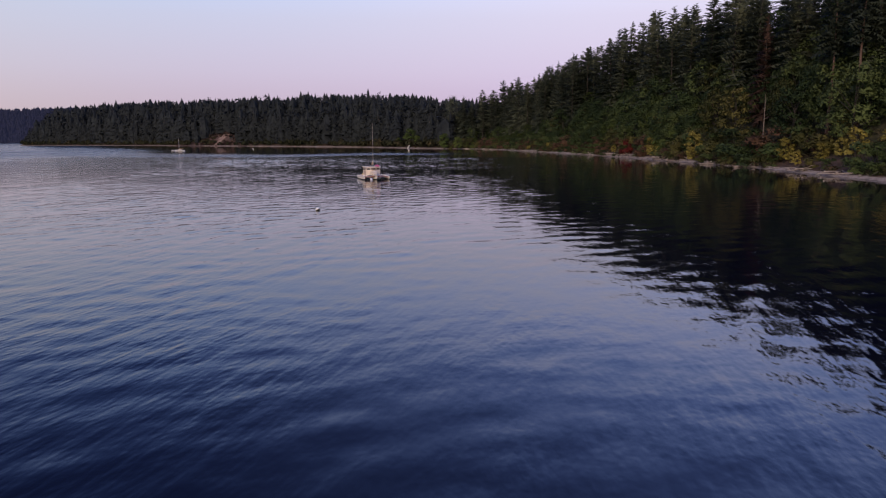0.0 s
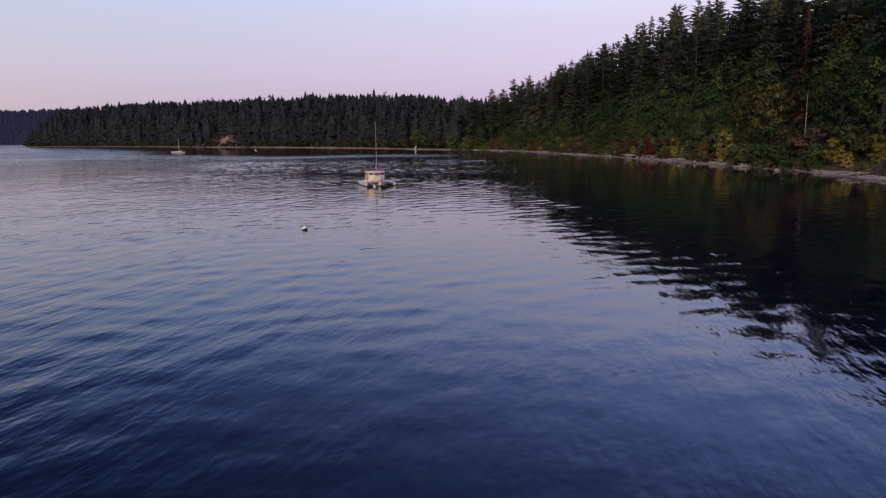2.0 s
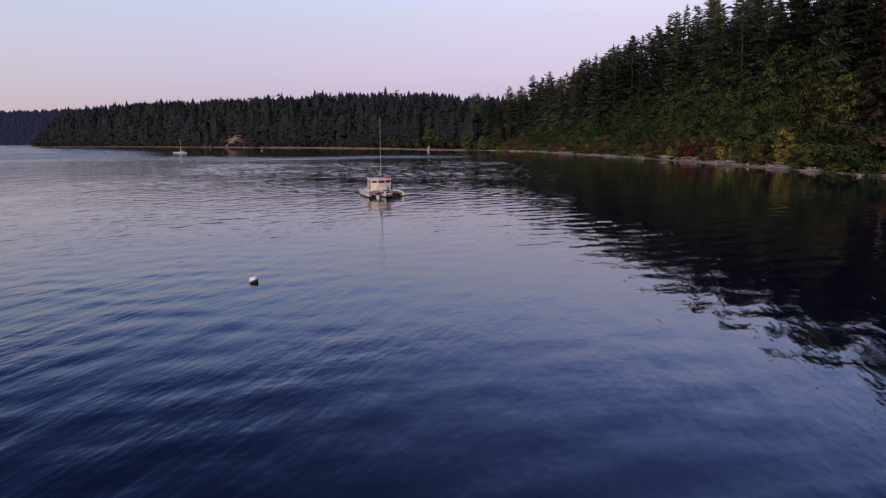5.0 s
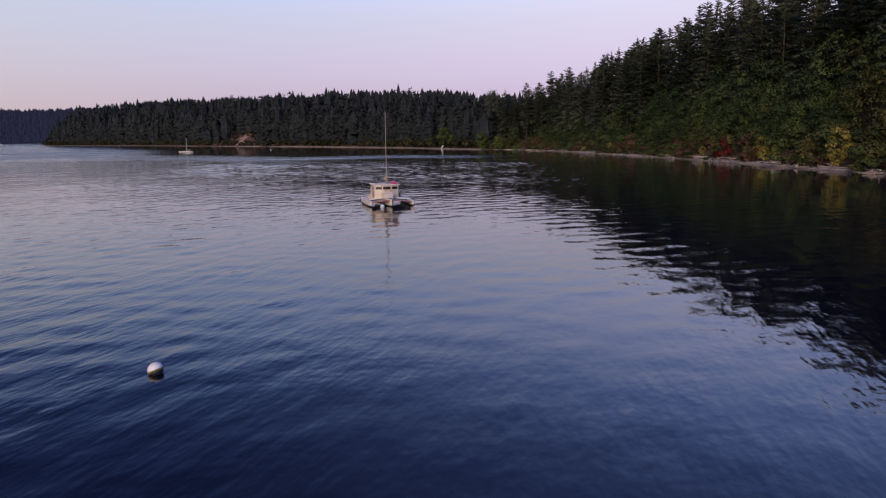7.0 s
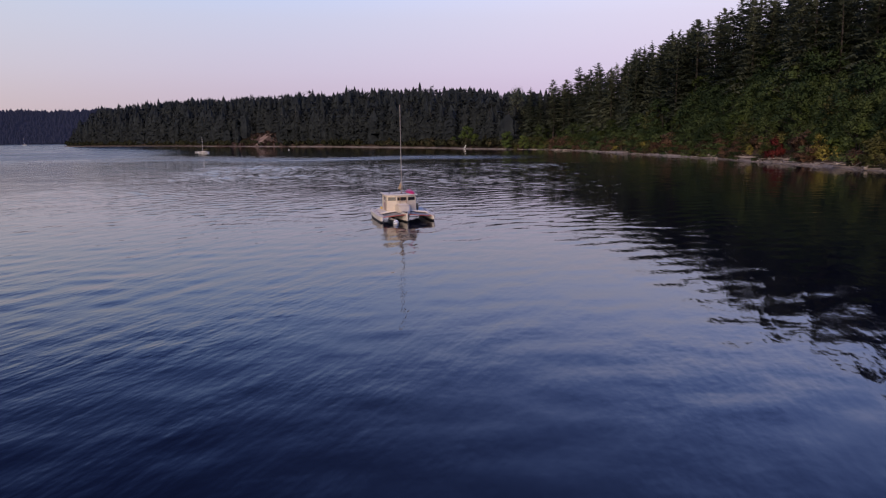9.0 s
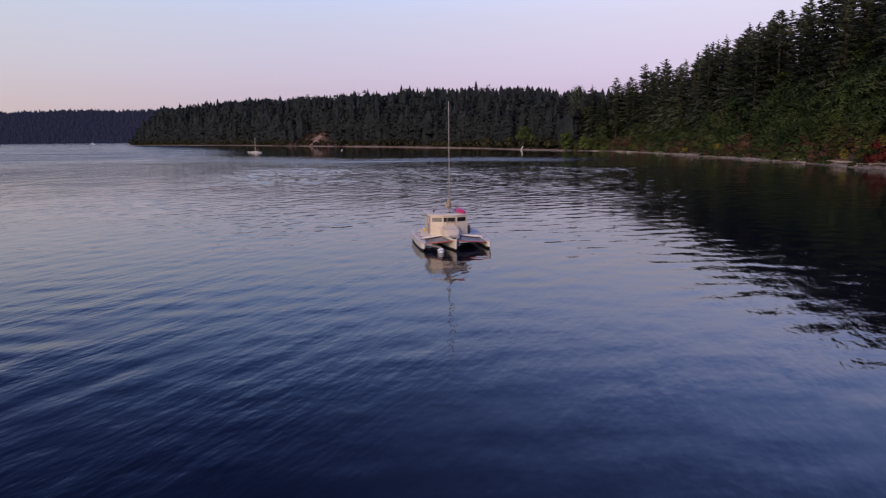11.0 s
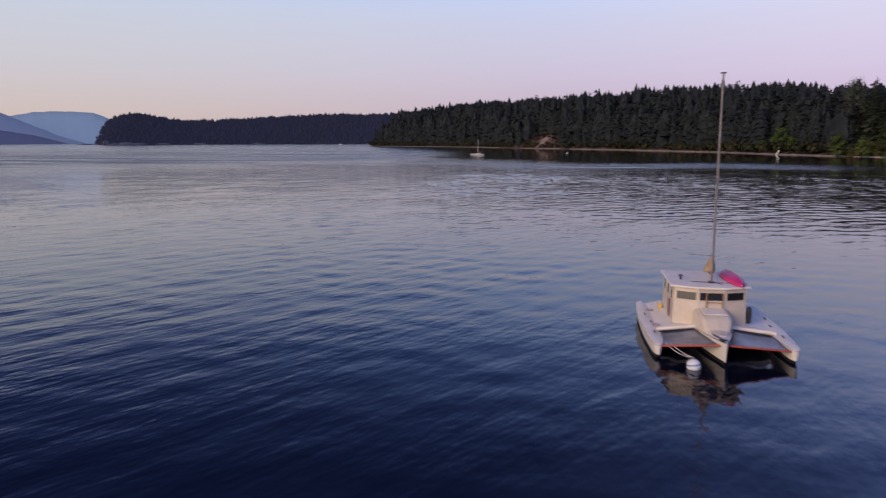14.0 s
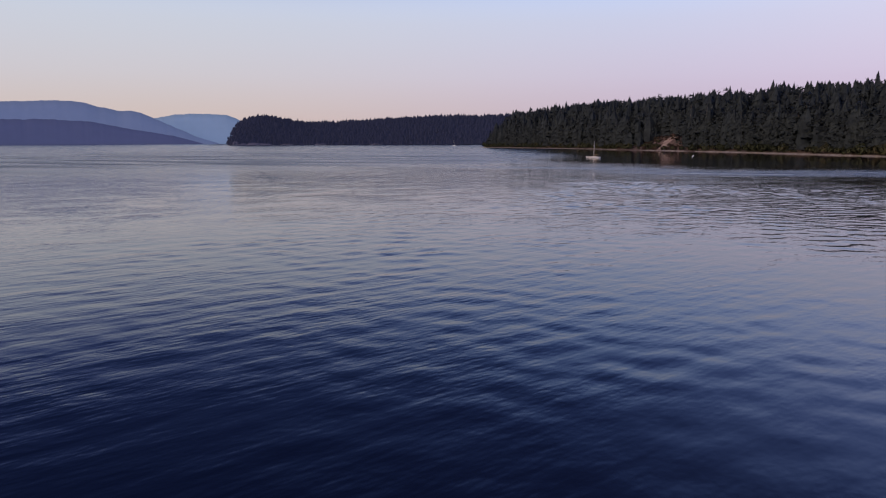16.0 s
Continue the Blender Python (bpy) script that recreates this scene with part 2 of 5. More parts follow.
def water_material():
    """Sea water at dusk: dark below, with wind ripples in streaks and calmer lanes between them."""
    m = bpy.data.materials.new("sea_water")
    nt = node_tree(m)
    out = nt.nodes.new("ShaderNodeOutputMaterial")
    p = nt.nodes.new("ShaderNodeBsdfPrincipled")
    link(nt, p.outputs[0], out.inputs[0])
    p.inputs["Base Color"].default_value = (0.003, 0.004, 0.012, 1)
    p.inputs["IOR"].default_value = 1.33
    coord = nt.nodes.new("ShaderNodeTexCoord")

    def waves(length, width, turn, detail, rough=0.5):
        """Waves with crests of a length and spacing in metres, the crests turned by degrees from +x."""
        mp = nt.nodes.new("ShaderNodeMapping")
        mp.vector_type = "TEXTURE"
        mp.inputs["Rotation"].default_value = (0, 0, radians(turn))
        mp.inputs["Scale"].default_value = (length, width, 1.0)
        link(nt, coord.outputs["Object"], mp.inputs["Vector"])
        n = nt.nodes.new("ShaderNodeTexNoise")
        n.inputs["Scale"].default_value, n.inputs["Detail"].default_value = 1.0, detail
        n.inputs["Roughness"].default_value = rough
        link(nt, mp.outputs[0], n.inputs["Vector"])
        return n.outputs[0]

    def level(value, lo, hi, a, b):
        return ramp_node(nt, value, [(lo, (a,) * 3), (hi, (b,) * 3)])

    def field(name):
        n = nt.nodes.new("ShaderNodeAttribute")
        n.attribute_name = name
        return n.outputs["Fac"]

    def times(a, b):
        return math_node(nt, "MULTIPLY", a, b)

    def plus(a, b):
        return math_node(nt, "ADD", a, b)

    lanes = level(waves(70, 22, 15, 2), 0.36, 0.62, 0.72, 1.0)
    patch = level(waves(12, 7, 55, 2), 0.36, 0.64, 0.45, 1.0)
    streaks = level(waves(150, 20, 6, 3, 0.6), 0.36, 0.62, 0.45, 1.0)
    link(nt, plus(times(times(field("wind_lane"), streaks), 0.26), 0.03), p.inputs["Roughness"])
    swell = plus(times(waves(10.0, 2.6, 72, 1, 0.4), WAVE_LONG), times(waves(6.0, 2.2, 118, 1, 0.4), WAVE_CROSS))
    chop = times(plus(times(waves(2.8, 1.5, 12, 2, 0.45), WAVE_BAY), times(waves(3.0, 0.85, 70, 2, 0.5), WAVE_MID)), patch)
    ripple = times(waves(0.55, 0.32, 68, 2, 0.5), times(patch, WAVE_SHORT))
    height = times(plus(plus(swell, chop), ripple), times(lanes, field("ruffle")))
    b = nt.nodes.new("ShaderNodeBump")
    b.inputs["Strength"].default_value = 1.0
    b.inputs["Distance"].default_value = 1.0
    link(nt, height, b.inputs["Height"])
    link(nt, b.outputs[0], p.inputs["Normal"])
    return m


WAVE_SLOPE = 0.028  # of the waves that the sheet itself has
WAVE_LONG, WAVE_CROSS, WAVE_BAY, WAVE_MID, WAVE_SHORT = 0.040, 0.020, 0.035, 0.062, 0.017
M_WATER = water_material()


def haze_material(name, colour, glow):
    """A far slope with kilometres of dusk haze painted into its colour and glow."""
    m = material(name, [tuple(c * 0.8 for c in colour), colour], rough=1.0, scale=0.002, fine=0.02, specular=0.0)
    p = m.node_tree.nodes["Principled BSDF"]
    # The even emission stands in for light scattered by the air.
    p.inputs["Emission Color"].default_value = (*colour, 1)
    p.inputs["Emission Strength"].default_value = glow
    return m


# ---- mesh helpers ----
def mesh_data(name, verts, faces, mat, smooth=False, normals=None):
    me = bpy.data.meshes.new(name)
    me.from_pydata(np.asarray(verts, float).tolist(), [], [list(map(int, f)) for f in faces])
    me.materials.append(mat)
    if smooth:
        me.shade_smooth()
    me.update()
    if normals is not None:
        me.normals_split_custom_set_from_vertices(np.asarray(normals, np.float32).tolist())
    return me


def bm_data(name, bm, mat, smooth=False):
    bmesh.ops.recalc_face_normals(bm, faces=bm.faces)
    me = bpy.data.meshes.new(name)
    bm.to_mesh(me)
    bm.free()
    me.materials.append(mat)
    if smooth:
        me.shade_smooth()
    return me


def part(name, bm, mat, parent, label="", smooth=False):
    ob = new(name, bm_data(name, bm, mat, smooth) if isinstance(bm, bmesh.types.BMesh) else bm)
    ob.parent = parent
    return tagged(ob, label)


def box(bm, centre, size, bevel=0.0, turn=None):
    r = bmesh.ops.create_cube(bm, size=1.0)
    m = Matrix.Translation(centre) @ (turn or Matrix()) @ Matrix.Diagonal((*size, 1))
    bmesh.ops.transform(bm, matrix=m, verts=r["verts"])
    if bevel:
        edges = list({e for v in r["verts"] for e in v.link_edges})
        bmesh.ops.bevel(bm, geom=edges, offset=bevel, segments=2, affect="EDGES", profile=0.6)
    return bm


def rod(bm, a, b, ra, rb=None, n=8):
    a, b = Vector(a), Vector(b)
    rb = ra if rb is None else rb
    q = (b - a).to_track_quat("Z", "Y").to_matrix()
    rings = []
    for c, r in ((a, ra), (b, rb)):
        rings.append([bm.verts.new(c + q @ Vector((r * math.cos(2 * math.pi * i / n), r * math.sin(2 * math.pi * i / n), 0))) for i in range(n)])
    for i in range(n):
        bm.faces.new((rings[0][i], rings[0][(i + 1) % n], rings[1][(i + 1) % n], rings[1][i]))
    bm.faces.new(rings[0][::-1])
    bm.faces.new(rings[1])
    return bm


def tube(bm, points, r, n=6):
    for a, b in zip(points, points[1:]):
        rod(bm, a, b, r, r, n)
    return bm


def loft(bm, rows, closed=False, caps=True):
    """Skin over rows of points, each row of the same length."""
    vs = [[bm.verts.new(p) for p in row] for row in rows]
    k = len(rows[0])
    for a, b in zip(vs, vs[1:]):
        for i in range(k if closed else k - 1):
            bm.faces.new((a[i], a[(i + 1) % k], b[(i + 1) % k], b[i]))
    if caps and closed:
        bm.faces.new(vs[0][::-1])
        bm.faces.new(vs[-1])
    return bm


def ball(bm, centre, r, scale=(1, 1, 1), seg=20, lo=-1.0, hi=1.0):
    """A round body, or the zone of it between two heights (as parts of the radius)."""
    rows = []
    n = 12
    for j in range(n + 1):
        h = lo + (hi - lo) * j / n
        c = math.sqrt(max(0.0, 1 - h * h)) + 1e-4
        rows.append([(centre[0] + r * scale[0] * c * math.cos(2 * math.pi * i / seg), centre[1] + r * scale[1] * c * math.sin(2 * math.pi * i / seg),
                      centre[2] + r * scale[2] * h) for i in range(seg)])
    return loft(bm, rows, closed=True)


def empty(name, m, label, category, group=""):
    ob = new(name)
    ob.matrix_world = m
    ob.empty_display_size = 0.3
    return tagged(ob, label, category, group)


# ---- water ----
def spaced(lo, hi, a, b, step, grow=1.18):
    """Lines that are close between a and b and spread out towards lo and hi."""
    mid = list(np.arange(a, b + 1e-6, step))
    out, s, v = [], step, a
    while v > lo:
        s *= grow
        v -= s
        out.append(max(v, lo))
    res = out[::-1] + mid
    s, v = step, res[-1]
    while v < hi:
        s *= grow
        v += s
        res.append(min(v, hi))
    return np.array(res)


def build_water():
    """The sea as one sheet: real waves a few metres long, smaller ripples in its material, calm in the lee of the land."""
    xs = spaced(-4990, 4990, -55, 66, 0.58, 1.09)
    ys = spaced(-1500, 4990, 8, 285, 0.5, 1.07)
    X, Y = np.meshgrid(xs, ys)
    coarse = np.maximum(*np.meshgrid(np.gradient(xs), np.gradient(ys)))
    fx, fy = X.reshape(-1), Y.reshape(-1)
    gap = np.full(len(fx), 1e9)
    for q in SHORE_P[::2, :2]:
        gap = np.minimum(gap, (fx - q[0]) ** 2 + (fy - q[1]) ** 2)
    gap = np.sqrt(gap)
    past_tip = np.clip(((SHORE_P[-1, 0] - fx) * 0.74 + (fy - SHORE_P[-1, 1]) * 0.67 + 420) / 160, 0, 1)
    wobble = 14 * np.sin(fx / 37.0) + 9 * np.sin(fx / 13.0 + 2) + 0.10 * -fx
    calm = np.clip((gap - 12) / 50, 0, 1)
    calm = calm * calm * (3 - 2 * calm)
    lee = np.clip((fy - 400 - wobble) / 40, 0, 1) * np.clip((np.interp(fx, [-420, -60], [70, 270]) - gap) / 70, 0, 1) * (1 - past_tip)
    breeze = 0.74 + 0.30 * np.clip((4 - fx) / 30, 0, 1) * np.clip((150 - fy) / 50, 0.3, 1) + 1.25 * np.clip((np.hypot(fx, fy - 110) - 70) / 120, 0, 1)
    breeze += 0.5 * np.clip((-10 - fx) / 60, 0, 1) * np.clip((np.hypot(fx, fy - 110) - 120) / 100, 0, 1)
    ruffled = breeze * (0.42 + 0.58 * calm) * (1 - 0.85 * lee)
    rng = np.random.default_rng(5)
    patchy = 1 + 0.28 * sum(np.sin(X * rng.normal(0, 0.10) + Y * rng.normal(0, 0.10) + rng.uniform(0, 7)) for _ in range(5)) / 1.6
    Z = np.zeros_like(X)
    for n in range(56):
        wl = 1.35 * (4.2 / 1.35) ** rng.uniform()
        a = radians(rng.normal(102, 30) if n % 5 < 3 else rng.normal(162, 12))
        k = 2 * math.pi / wl
        Z += WAVE_SLOPE / math.sqrt(28) / k * np.sin(k * (X * math.cos(a) + Y * math.sin(a)) + rng.uniform(0, 7)) * np.clip(wl / coarse - 1.8, 0, 1)
    Z *= patchy * ruffled.reshape(X.shape)
    nx, ny = len(xs), len(ys)
    idx = np.arange(nx * ny).reshape(ny, nx)
    faces = np.stack([idx[:-1, :-1], idx[:-1, 1:], idx[1:, 1:], idx[1:, :-1]], -1).reshape(-1, 4)
    me = mesh_data("water", np.stack([X, Y, Z], -1).reshape(-1, 3), faces, M_WATER, smooth=True)
    attr = me.attributes.new("ruffle", "FLOAT", "POINT")
    attr.data.foreach_set("value", ruffled.astype(np.float32))
    lane = np.clip(1.3 - np.abs(fy - 362 - wobble) / 34, 0, 1) * np.clip((gap - 30) / 50, 0, 1)
    outer = np.interp(np.hypot(fx, fy - 120), [170, 340, 560, 1000], [0, 1.25, 1.15, 0.8]) * (1 - lee) * np.clip((-fx - 60) / 120, 0, 1)
    attr = me.attributes.new("wind_lane", "FLOAT", "POINT")
    attr.data.foreach_set("value", np.maximum(lane, outer).astype(np.float32))
    return tagged(new("water", me), "calm dark blue sea with small wind ripples at dusk", "water", kind="structure")


# ---- land ----
# The waterline from the near shore to the far point: x, y, height of the ground inland, height of the treetops
SHORE = np.array([(150, -320, 30, 58), (112, -60, 31, 58), (95, 90, 32, 59), (95, 115, 32, 60), (97.5, 138, 33, 61), (101, 162, 33, 63), (102.5, 185, 34, 64),
                  (102.5, 205, 34, 65), (101.5, 230, 34, 66), (101.5, 255, 34, 66.5), (101.5, 280, 33, 66.5), (101, 305, 32, 69), (98.5, 335, 29, 72.5), (96, 365, 26, 72.5),
                  (92.5, 405, 21, 67), (89, 440, 17, 60), (83, 470, 14, 53), (67, 497, 12, 45), (45, 520, 12, 42), (26, 552, 13, 42), (4, 605, 18, 50), (-20, 638, 20, 54),
                  (-46, 672, 22, 57), (-95, 738, 24, 59), (-172, 815, 26, 61), (-285, 925, 28, 64), (-395, 1010, 29, 66), (-498, 1078, 24, 58), (-528, 1106, 16, 46)], float)


def smooth_shore(rows, step=6.0):
    """The waterline in even steps, rounded, with a little waviness."""
    seg = np.hypot(*np.diff(rows[:, :2], axis=0).T)
    s = np.r_[0, np.cumsum(seg)]
    t = np.arange(0, s[-1], step)
    out = np.stack([np.interp(t, s, rows[:, i]) for i in range(4)], -1)
    for _ in range(3):
        out[1:-1] = 0.25 * out[:-2] + 0.5 * out[1:-1] + 0.25 * out[2:]
    return t, out


SHORE_S, SHORE_P = smooth_shore(SHORE)
tangent = np.gradient(SHORE_P[:, :2], axis=0)
tangent /= np.hypot(tangent[:, 0], tangent[:, 1])[:, None]
SHORE_N = np.stack([tangent[:, 1], -tangent[:, 0]], -1)
for _ in range(12):
    SHORE_N[1:-1] = 0.25 * SHORE_N[:-2] + 0.5 * SHORE_N[1:-1] + 0.25 * SHORE_N[2:]
SHORE_N /= np.hypot(SHORE_N[:, 0], SHORE_N[:, 1])[:, None]
SHORE_WIGGLE = np.array([noise.noise((s / 22.0, 3.1, 0)) * 1.6 + noise.noise((s / 7.0, 9.1, 0)) * 0.5 for s in SHORE_S])
BEACH_W = np.array([min(3.2, max(0.4, 1.6 + 3.2 * noise.noise((s / 17.0, 0.7, 4.0)))) for s in SHORE_S]) + np.clip((160 - SHORE_P[:, 1]) / 25, 0, 1.4)
BEACH_W *= np.interp(SHORE_P[:, 1], [160, 170, 203, 213, 420, 480], [1, 0.15, 0.15, 1, 1, 0.35])
BEACH_RISE = np.where(SHORE_P[:, 1] > 440, 0.2, 0.24)
S_TIP = float(SHORE_S[-1])
SCAR_S = float(SHORE_S[np.argmin(np.hypot(SHORE_P[:, 0] + 182, SHORE_P[:, 1] - 824))])


def ground_height(s, d):
    """The ground's height at s along the waterline and d metres inland."""
    plateau = np.interp(s, SHORE_S, SHORE_P[:, 2])
    fall = np.interp(s, SHORE_S, np.where(SHORE_P[:, 1] > 470, 58.0, 50.0))
    wide, rise = np.interp(s, SHORE_S, BEACH_W), np.interp(s, SHORE_S, BEACH_RISE)
    t = np.clip((d - wide) / fall, 0, 1)
    bank = wide * rise + 0.12 * np.minimum(d - wide, 8) + (plateau - 1 - wide * rise) * t * t * (3 - 2 * t)
    h = np.where(d < wide, rise * d, bank)
    scar = np.exp(-((s - SCAR_S - 6) / 32.0) ** 2)
    steep = 1.0 + 13.0 * np.clip((d - 4.0) / 17.0, 0, 1)
    return np.where((d > 4.0) & (d < 60), h * (1 - scar) + np.maximum(h, steep) * scar, h)


def at_shore(s, d):
    """World place of the ground at s, d."""
    x, y = (np.interp(s, SHORE_S, SHORE_P[:, i]) for i in (0, 1))
    nx, ny = (np.interp(s, SHORE_S, SHORE_N[:, i]) for i in (0, 1))
    dd = d + np.interp(s, SHORE_S, SHORE_WIGGLE) * np.exp(-d / 60.0)
    return np.stack([x + nx * dd, y + ny * dd, ground_height(s, d)], -1)


def build_ground():
    ds = np.array([-25, -8, -3, 0, 0.8, 1.6, 2.4, 3.1, 3.8, 5.0, 6.8, 8.2, 9.5, 11, 13, 16, 19, 23, 28, 34, 42, 52, 65, 85, 115, 160, 230, 330])
    S, D = np.meshgrid(SHORE_S, ds)
    P = at_shore(S, D)
    lump = np.array([[noise.noise(Vector((p[0] / 9, p[1] / 9, 0.3))) for p in row] for row in P])
    P[..., 2] += lump * np.clip((D - 4) / 8, 0, 1) * 1.5 + lump * 0.12 * (D > 0.5)
    P[..., 2] = np.where(D < 0, D * 0.2, P[..., 2])
    ny, nx = S.shape
    idx = np.arange(nx * ny).reshape(ny, nx)
    faces = np.stack([idx[:-1, :-1], idx[1:, :-1], idx[1:, 1:], idx[:-1, 1:]], -1).reshape(-1, 4)
    me = mesh_data("ground", P.reshape(-1, 3), faces, M_GROUND, smooth=True)
    me.materials.append(M_CLIFF)
    me.materials.append(M_CLAY)
    bare = (np.abs(S - SCAR_S + 14 * lump) < 30 + 20 * lump) & (D > 3) & (D < 26 + 12 * lump)
    for bare_s, half, deep in ((S_TIP - 7, 12, 12), (SCAR_S + 48, 26, 12), (SCAR_S + 150, 5, 10), (SCAR_S - 60, 8, 9)):
        bare |= (np.abs(S - bare_s + 6 * lump) < half) & (D > 0.5) & (D < deep)
    clay = (np.abs(S - SCAR_S + 12 - 0.5 * D + 6 * lump) < 6 + 5 * lump) & (D > 0.5) & (D < 21)
    clay |= (np.abs(S - S_TIP + 10) < 6) & (D > 0.5) & (D < 8)
    for poly, is_bare, is_clay in zip(me.polygons, bare[:-1, :-1].reshape(-1), clay[:-1, :-1].reshape(-1)):
        poly.material_index = 2 if is_clay else int(is_bare)
    tagged(new("ground", me), "pale pebble beach below a steep wooded bluff", "ground", kind="structure")


build_ground()
build_water()


# ---- trees ----
class Soup:
    """Triangles gathered into one mesh, with a soft normal for each."""

    def __init__(self):
        self.v, self.m, self.n = [], [], 0

    def tris(self, pts, away=None, soft=0.6):
        """Adds triangles; away is the way out of the crown at each of them, and their shading leans to it."""
        pts = np.asarray(pts, float).reshape(-1, 3, 3)
        g = np.cross(pts[:, 1] - pts[:, 0], pts[:, 2] - pts[:, 0])
        g /= np.linalg.norm(g, axis=1)[:, None] + 1e-12
        if away is not None:
            away = np.broadcast_to(np.asarray(away, float), g.shape)
            turn = np.einsum("ij,ij->i", g, away) < 0
            pts[turn] = pts[turn][:, ::-1]
            g[turn] *= -1
            g = g * (1 - soft) + away * soft
            g /= np.linalg.norm(g, axis=1)[:, None] + 1e-12
        self.v.append(pts.reshape(-1, 3))
        self.m.append(np.repeat(g, 3, axis=0))
        self.n += 3 * len(pts)

    def add(self, v, m, scale, rot, place):
        """Adds a scaled, turned and moved copy of gathered triangles."""
        self.v.append((v * scale) @ rot.T + place)
        q = (m / scale) @ rot.T
        self.m.append(q / np.linalg.norm(q, axis=1)[:, None])
        self.n += len(v)

    def arrays(self):
        return np.concatenate(self.v), np.arange(self.n).reshape(-1, 3), np.concatenate(self.m)


def trunk_arrays(rng, h, r, top=0.97, sides=7, lean=0.0, steps=6):
    """A tapered trunk with a slight bend."""
    v, f = [], []
    bx, by = rng.normal(0, 0.012 * h, 2)
    for j in range(steps + 1):
        t = j / steps
        rr = r * (1 - t) ** 0.8 + 0.02
        if j == 0:
            rr *= 1.35
        for i in range(sides):
            a = 2 * math.pi * i / sides
            v.append((rr * math.cos(a) + bx * math.sin(t * 3) + lean * t * h, rr * math.sin(a) + by * math.sin(t * 3), t * top * h - 0.6 * (j == 0)))
    for j in range(steps):
        for i in range(sides):
            a, b = j * sides + i, j * sides + (i + 1) % sides
            f.append((a, b, b + sides, a + sides))
    return np.array(v), f


def conifer_arrays(rng, h, base, spread, whorls, ragged=0.35, droop=0.35, sprays=6, blunt=0.0):
    """The crown of a fir: flat drooping boughs in uneven whorls, feathered with side sprays, with gaps between them; blunt from a pointed young top (0) to an old open one (1)."""
    soup = Soup()
    sides = rng.uniform(0.6, 1.2, 7)
    up = np.array([0, 0, 1.0])
    for j in range(whorls):
        t = ((j + rng.uniform(0.0, 0.9)) / whorls) ** 0.92
        z = h * (base + (0.985 - base) * t)
        prof = (1 - t) ** (0.68 - 0.28 * blunt) * (0.62 + 0.38 * min(1.0, 4 * t + 0.2)) + 0.03
        turn = rng.uniform(0, 6.283)
        count = int(rng.integers(5, 8))
        for b in range(count):
            a = turn + 6.283 * (b + rng.uniform(-0.3, 0.3)) / count
            L = spread * prof * rng.uniform(1 - ragged, 1.08) * sides[int(a / 6.283 * 7) % 7]
            L = max(L, 0.35)
            out = np.array([math.cos(a), math.sin(a), 0])
            side = np.array([-math.sin(a), math.cos(a), 0])
            rise = rng.uniform(-0.10, 0.20) + 0.45 * t * t
            dr = droop * (1.15 - t) * rng.uniform(0.5, 1.3)
            zb = z + rng.normal(0, 0.012 * h)
            n = max(3, int(round(sprays * min(1.0, L / 3.0))))
            s = 0.10 + 0.90 * np.arange(n + 1) / n
            line = np.array([0, 0, zb]) + out * (L * s)[:, None] + up * (L * (rise * s - dr * s * s))[:, None]
            pts = []
            for k in range(n):
                p0, p1 = line[k], line[k + 1]
                w = (0.40 * L * (1 - 0.5 * s[k]) + 0.15) * rng.uniform(0.6, 1.15, 2)
                w = np.minimum(w, 1.25)
                for sg, q in zip((-1, 1), w):
                    tip = p1 + sg * side * q + out * q * 0.35 - up * q * rng.uniform(0.05, 0.5)
                    pts += [p0 - up * 0.1, p1, tip]
                    if rng.uniform() < 0.6:
                        low = p0 + sg * side * q * 0.55 - up * q * rng.uniform(0.45, 0.95)
                        pts += [p0, p1, low]
            pts += [line[-1] + side * 0.10, line[-1] - side * 0.10, line[-1] + out * 0.35 * min(1.0, L) - up * 0.1]
            soup.tris(pts, out * 0.95 + up * 0.35, 0.78)
    for k in range(9):
        a = k * 2.4
        c = np.array([0.5 * math.cos(a), 0.5 * math.sin(a), 0]) * (1 - k / 10)
        z = h * (0.93 + 0.007 * k)
        soup.tris([c + up * (z - 0.2), up * (z + 0.3), np.array([0.15 * math.sin(a), -0.15 * math.cos(a), z])], c + up, 0.6)
    soup.tris([(0.1, 0, h * 0.955), (-0.1, 0.05, h * 0.955), (0, 0, h * 1.015), (0, 0.1, h * 0.95), (0, -0.1, h * 0.95), (0, 0, h * 1.01)])
    return soup.arrays()


